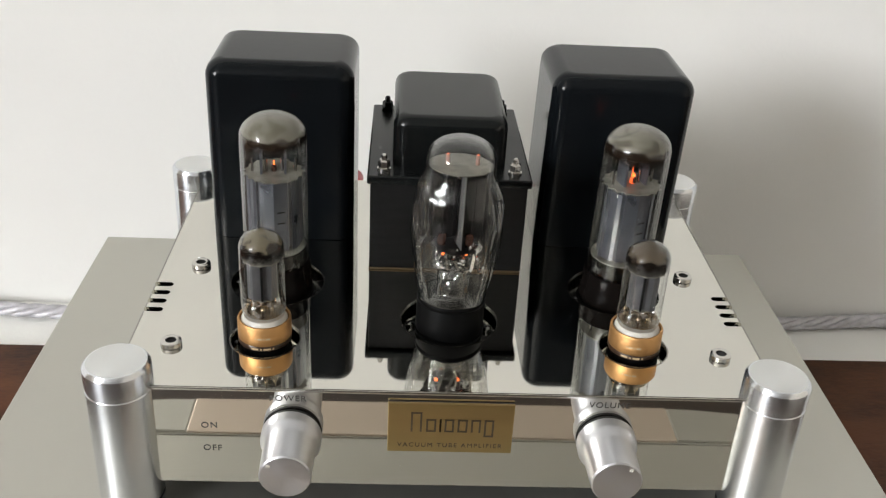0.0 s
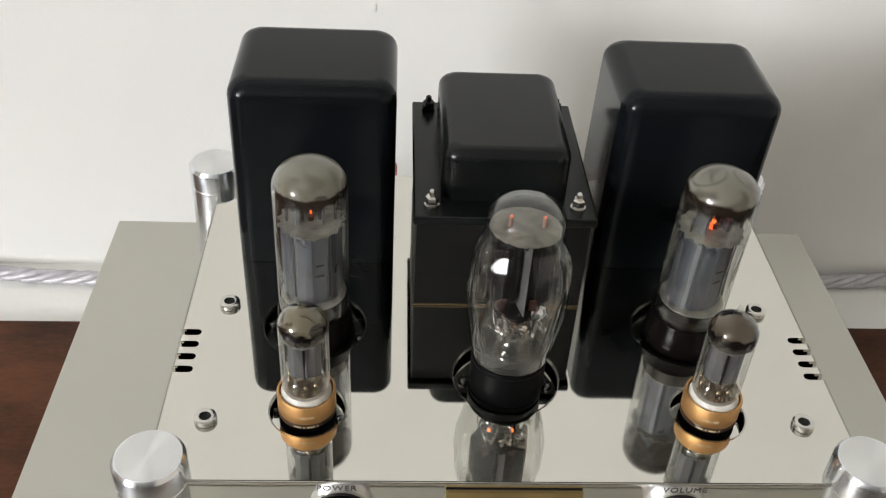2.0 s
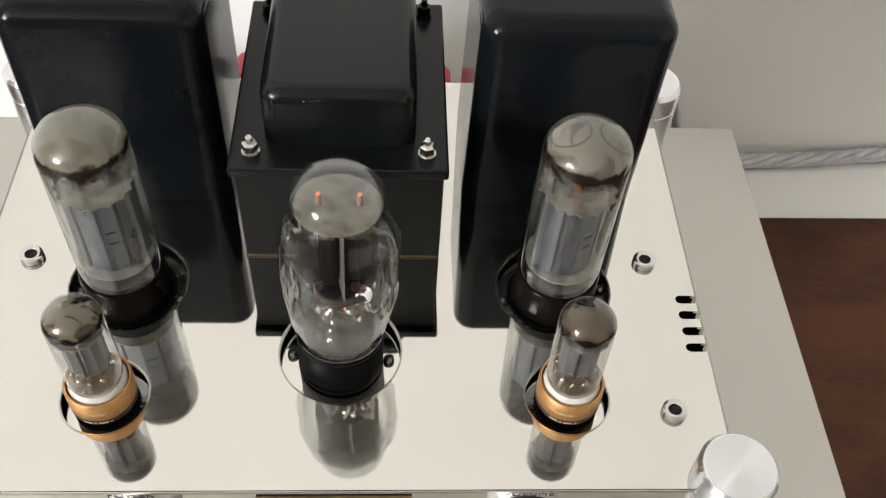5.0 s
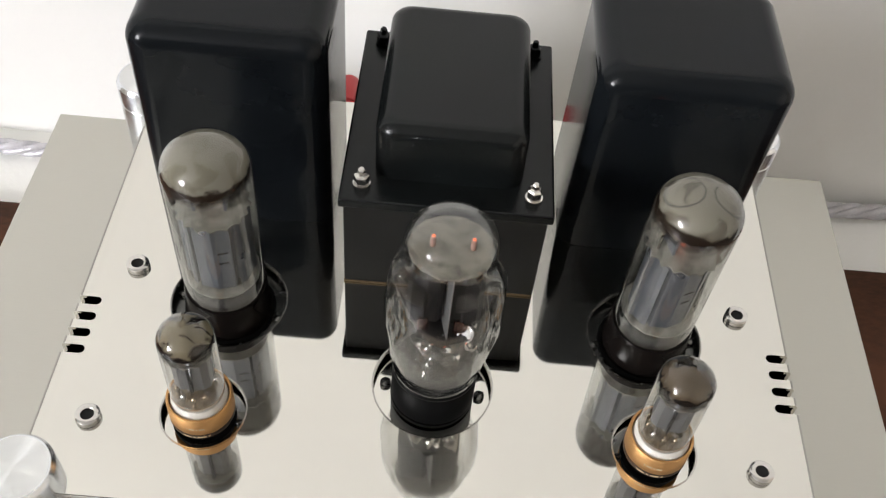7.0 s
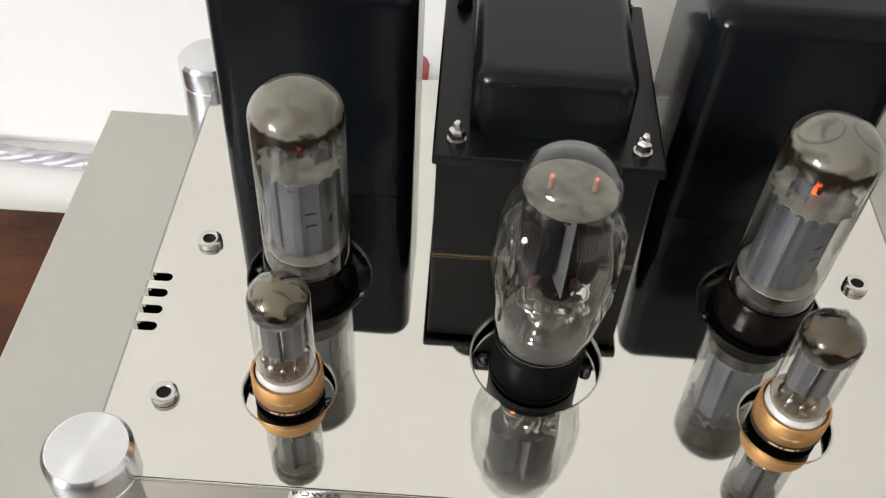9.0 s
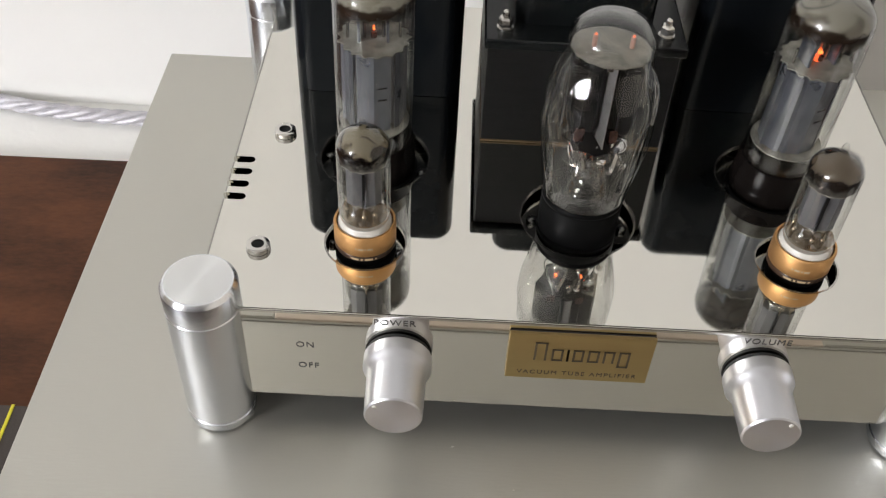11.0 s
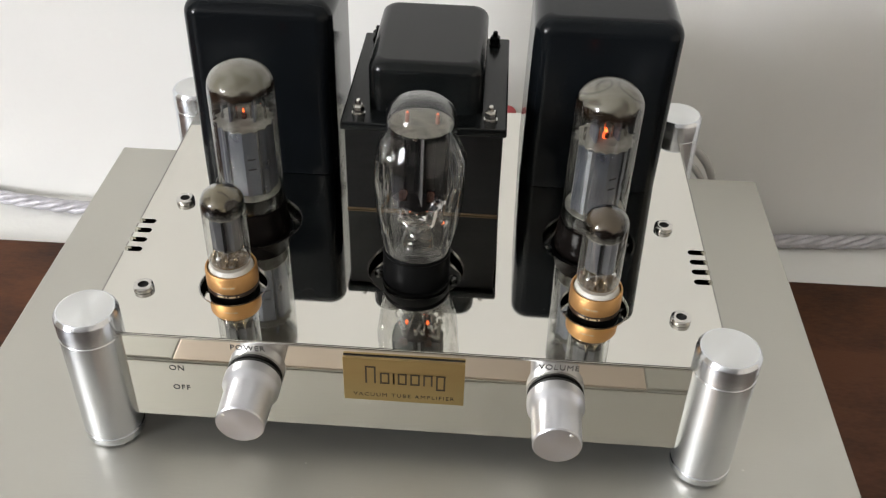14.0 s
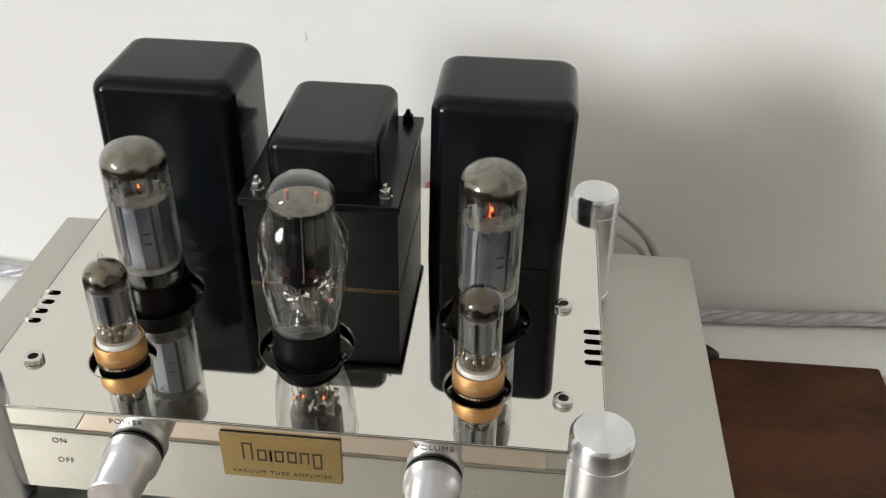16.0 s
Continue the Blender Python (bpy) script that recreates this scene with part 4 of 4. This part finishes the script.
# small faceted bits added to make the glints seen low in the bulb
for k, (tx, ty, tz, size) in enumerate(((0.0100, -0.0052, 0.0985, 0.0017), (0.0122, -0.0020, 0.0935, 0.0014), (0.0066, -0.0080, 0.0958, 0.0013), (0.0112, 0.0015, 0.1030, 0.0016), (-0.0072, -0.0060, 0.0990, 0.0012), (0.0030, -0.0085, 0.1005, 0.0012))):
    bm = bmesh.new()
    bmesh.ops.create_icosphere(bm, subdivisions=1, radius=size)
    for vert in bm.verts:
        vert.co *= 1 + 0.55 * noise.noise(vert.co * 900 + Vector((k * 3.7, 0, 0)))
        vert.co.z *= 1.5
    part("glint_bit", bm, M_ALU_BRIGHT, rec, "bright faceted bit added for a glint of the bulb", O @ pose(tx, ty, tz, 20 * k, 35 * k, 50 * k), smooth=0)
part("exhaust_tip", lathe([(0, 0.0800), (0.0030, 0.0802), (0.0032, 0.0850), (0.0024, 0.0876), (0, 0.0880)], 20), M_STEM, rec, "sealed glass exhaust tip", O)
part("lead_wire", sweep([Vector((0.0105 * math.cos(math.pi * 2 * k / 30), 0.0075 * math.sin(math.pi * 2 * k / 30), 0.0955)) for k in range(31)], 0.00022, 6), M_WIRE, rec, "", O)


def signal_tube(x, y, turn, film, label):
    v = thing("signal_tube", label, "vacuum tube", pose(x, y, 0.057, 0, 0, turn), "valves on the amplifier")
    O = Matrix.Translation((0, 0, -0.057))
    col = part("collar", lathe([(0.0100, 0.0668), (0.0112, 0.0668), (0.0116, 0.0671), (0.0116, 0.0694), (0.0117, 0.0696), (0.0117, 0.0775), (0.0113, 0.0783), (0.0107, 0.0783), (0.0105, 0.0765), (0.0100, 0.0668)], 48), M_GOLD, v, "gold anodised collar", O)
    # brown band paints the opening's dark reflection on the gold collar's foot
    part("collar_shade", lathe([(0.01161, 0.0671), (0.01168, 0.0673), (0.01168, 0.0691), (0.01161, 0.0693)], 48), M_BAND, col, "brown band for the dark reflection at the foot of the collar")
    for k, (hz, half) in enumerate(((0.0728, 0.30), (0.0676, 0.46))):
        bm = bmesh.new()
        n = 14
        lo = [bm.verts.new((0.01176 * math.sin(a), -0.01176 * math.cos(a), hz)) for a in (-half + 2 * half * i / n for i in range(n + 1))]
        hi = [bm.verts.new((0.01176 * math.sin(a), -0.01176 * math.cos(a), hz + 0.0009)) for a in (-half + 2 * half * i / n for i in range(n + 1))]
        for i in range(n):
            if (i * 5 + k * 3) % 7 not in (2, 5):
                bm.faces.new((lo[i], lo[i + 1], hi[i + 1], hi[i]))
        part("print", bm, M_PRINT, col, "", smooth=0)
    part("base", lathe([(0, 0.0582), (0.0068, 0.0582), (0.0068, 0.0626), (0.0098, 0.0628), (0.0098, 0.0758), (0, 0.0758)], 32), M_SOCKET, v, "black socket body", O)
    part("ceramic_insert", lathe([(0, 0.0761), (0.0102, 0.0761), (0.0102, 0.0774), (0.0098, 0.0781), (0.0088, 0.0796), (0, 0.0797)], 36), M_CERAMIC, v, "white ceramic socket insert", O)
    part("bulb", lathe([(0.0090, 0.0800), (0.0095, 0.0820), (0.0096, 0.0850), (0.0096, 0.1120)] + arc_dome(0.0096, 0.1125, 0.1202, 8, 2.0)[1:-2] + [(0.0024, 0.1202), (0.0014, 0.1212), (0.0013, 0.1232), (0.0008, 0.1248), (0, 0.1252)], 44), M_GLASS, v, "clear glass bulb with pip", O)
    part("getter", lathe([(0.0093, 0.1050), (0.0093, 0.1120)] + arc_dome(0.0093, 0.1125, 0.1198, 8, 2.0)[1:-2] + [(0.0021, 0.1199), (0, 0.1200)], 40), film, v, "dark brown getter film", O)
    part("anode", prism([(0.0062, -0.003), (0.0062, 0.003), (0.004, 0.0048), (-0.004, 0.0048), (-0.0062, 0.003), (-0.0062, -0.003), (-0.004, -0.0048), (0.004, -0.0048)], 0.0890, 0.1065), M_ANODE_SMALL, v, "grey metal anode", O, smooth=20)
    part("shield", box(-0.0005, 0.0005, -0.0062, -0.0047, 0.0890, 0.1075), M_ANODE_DARK, v, "dark centre shield", O)
    part("mica", ring_disc(0.0088, 12, 0.0007, 0.1072, 0.0004, 60), M_MICA, v, "", O)
    part("mica", ring_disc(0.0052, 8, 0.0007, 0.0878, 0.0004, 60), M_MICA_GREY, v, "", O)
    part("button_base", lathe([(0, 0.0812), (0.0086, 0.0812), (0.0090, 0.0822), (0.0060, 0.0832), (0, 0.0834)], 32), M_BUTTON, v, "", O)
    for k in range(9):
        a = radians(36 * k + 18)
        part("pin", lathe([(0, 0.0805), (0.0005, 0.0805), (0.0006, 0.0832), (0.0010, 0.0838), (0.0012, 0.0847), (0.0008, 0.0856), (0.0003, 0.0860), (0.0003, 0.0885), (0, 0.0885)], 10), M_PIN if k % 3 else M_ALU_BRIGHT, v, "", O @ Matrix.Translation((0.0066 * math.cos(a), 0.0066 * math.sin(a), 0)))


signal_tube(-0.0815, 0.0393, 4, M_GETTER_S, "small clear glass valve with mottled brown top in a gold collar")
signal_tube(0.0832, 0.0392, -14, M_GETTER_D, "small clear glass valve with dark brown top in a gold collar")

# ---- cables behind ----
def twisted(name, pts, strands, lay, r, pitch, material, label, steps):
    path = glide(pts, steps)
    t = thing(name, label, "cable", Matrix.Translation(path[0]))
    for k in range(strands):
        part("strand", sweep(strand(path, lay, pitch, 2 * math.pi * k / strands), r, 10), material, t, "", Matrix.Translation(-path[0]))
    return t


CZ = LEDGE_Z + 0.0062
twisted("twisted_cable", [(-0.80, 0.338, CZ), (-0.55, 0.3395, CZ), (-0.40, 0.3375, CZ), (-0.34, 0.3285, CZ), (-0.28, 0.3235, CZ), (-0.10, 0.322, CZ), (0.10, 0.326, CZ), (0.245, 0.3320, CZ), (0.312, 0.3355, CZ), (0.378, 0.3408, CZ + 0.001), (0.50, 0.3405, CZ + 0.001), (0.75, 0.340, CZ)],
        4, 0.0031, 0.0026, 0.060, M_SHEATH, "thick twisted silver-lavender cable lying on the ledge", 26)
for k, pts in enumerate(([(0.112, 0.2106, 0.040), (0.125, 0.245, 0.040), (0.148, 0.278, 0.026), (0.170, 0.292, 0.004), (0.190, 0.302, -0.022), (0.203, 0.312, -0.060), (0.215, 0.310, -0.1085), (0.240, 0.312, -0.1085)],
                         [(0.095, 0.2106, 0.030), (0.120, 0.240, 0.026), (0.150, 0.276, 0.006), (0.175, 0.290, -0.014), (0.190, 0.305, -0.040), (0.203, 0.308, -0.075), (0.212, 0.300, -0.109), (0.232, 0.298, -0.109)])):
    c = part("lead_cable", sweep(glide(pts, 8), 0.0030 - 0.0004 * k, 10), M_GREY_CABLE)
    tagged(c, "grey-white lead curving down behind the amplifier", "cable")
c = part("speaker_wire", sweep(glide([(-0.050, AY1 + 0.0100, 0.050), (-0.049, 0.226, 0.038), (-0.044, 0.262, 0.020), (-0.035, 0.298, -0.015), (-0.031, 0.305, -0.070), (-0.028, 0.302, -0.1095)], 8), 0.0022, 8), M_GREY_CABLE)
tagged(c, "translucent grey speaker wire from the red terminal", "cable")
c = part("speaker_wire", sweep(glide([(0.042, AY1 + 0.0100, 0.050), (0.042, 0.226, 0.038), (0.046, 0.262, 0.016), (0.050, 0.290, -0.025), (0.053, 0.300, -0.075), (0.056, 0.300, -0.1095)], 8), 0.0022, 8), M_GREY_CABLE)
tagged(c, "translucent grey speaker wire from the red terminal", "cable")
c = part("black_cable", sweep(glide([(0.180, 0.2535, -0.050), (0.195, 0.268, -0.075), (0.212, 0.272, -0.0945), (0.236, 0.2705, -0.0945), (0.246, 0.284, -0.1055), (0.235, 0.296, -0.1078), (0.215, 0.292, -0.1078)], 8), 0.0040, 10), M_RUBBER)
tagged(c, "black mains cable looping behind the component", "cable")

c = part("mains_cable", sweep(glide([(-0.112, 0.2106, 0.032), (-0.128, 0.232, 0.020), (-0.147, 0.2545, 0.007), (-0.156, 0.272, -0.010), (-0.158, 0.290, -0.050), (-0.150, 0.300, -0.1085), (-0.120, 0.303, -0.1085)], 8), 0.0034, 10), M_RUBBER)
tagged(c, "black power cord behind the amplifier", "cable")

# ---- notebook on the table ----
nb = thing("notebook", "taupe notebook with a yellow ribbon lying on the table", "notebook", pose(-0.3535, -0.0435, TABLE_Z))
part("pages", box(-0.092, 0.090, -0.103, 0.103, 0.0016, 0.0094), M_PAPER, nb, "cream paper pages", smooth=0)
part("cover", box(-0.095, 0.0945, -0.1065, 0.1065, 0.0095, 0.0112, 0.0005), M_TAUPE, nb, "taupe cover")
part("cover", box(-0.095, 0.0945, -0.1065, 0.1065, 0.0, 0.0015, 0.0005), M_TAUPE, nb)
part("ribbon", box(0.0862, 0.0880, -0.1067, 0.1067, 0.0113, 0.0119, 0.0002), M_YELLOW, nb, "yellow elastic ribbon")

# ---- dust on the component's top ----
bm = bmesh.new()
for dx, dy, dr in ((-0.044, -0.007, 0.0005), (0.084, -0.031, 0.0007), (0.087, -0.0315, 0.0005), (0.158, 0.006, 0.0005), (-0.15, 0.16, 0.0004), (0.17, 0.10, 0.0004), (-0.02, -0.025, 0.0003)):
    bmesh.ops.create_icosphere(bm, subdivisions=1, radius=dr, matrix=Matrix.Translation((dx, dy, dr * 0.5)) @ Matrix.Diagonal((1.4, 0.8, 0.6, 1)))
tagged(part("dust", bm, M_CERAMIC), "few pale dust specks on the metal", "dust", kind="stuff")
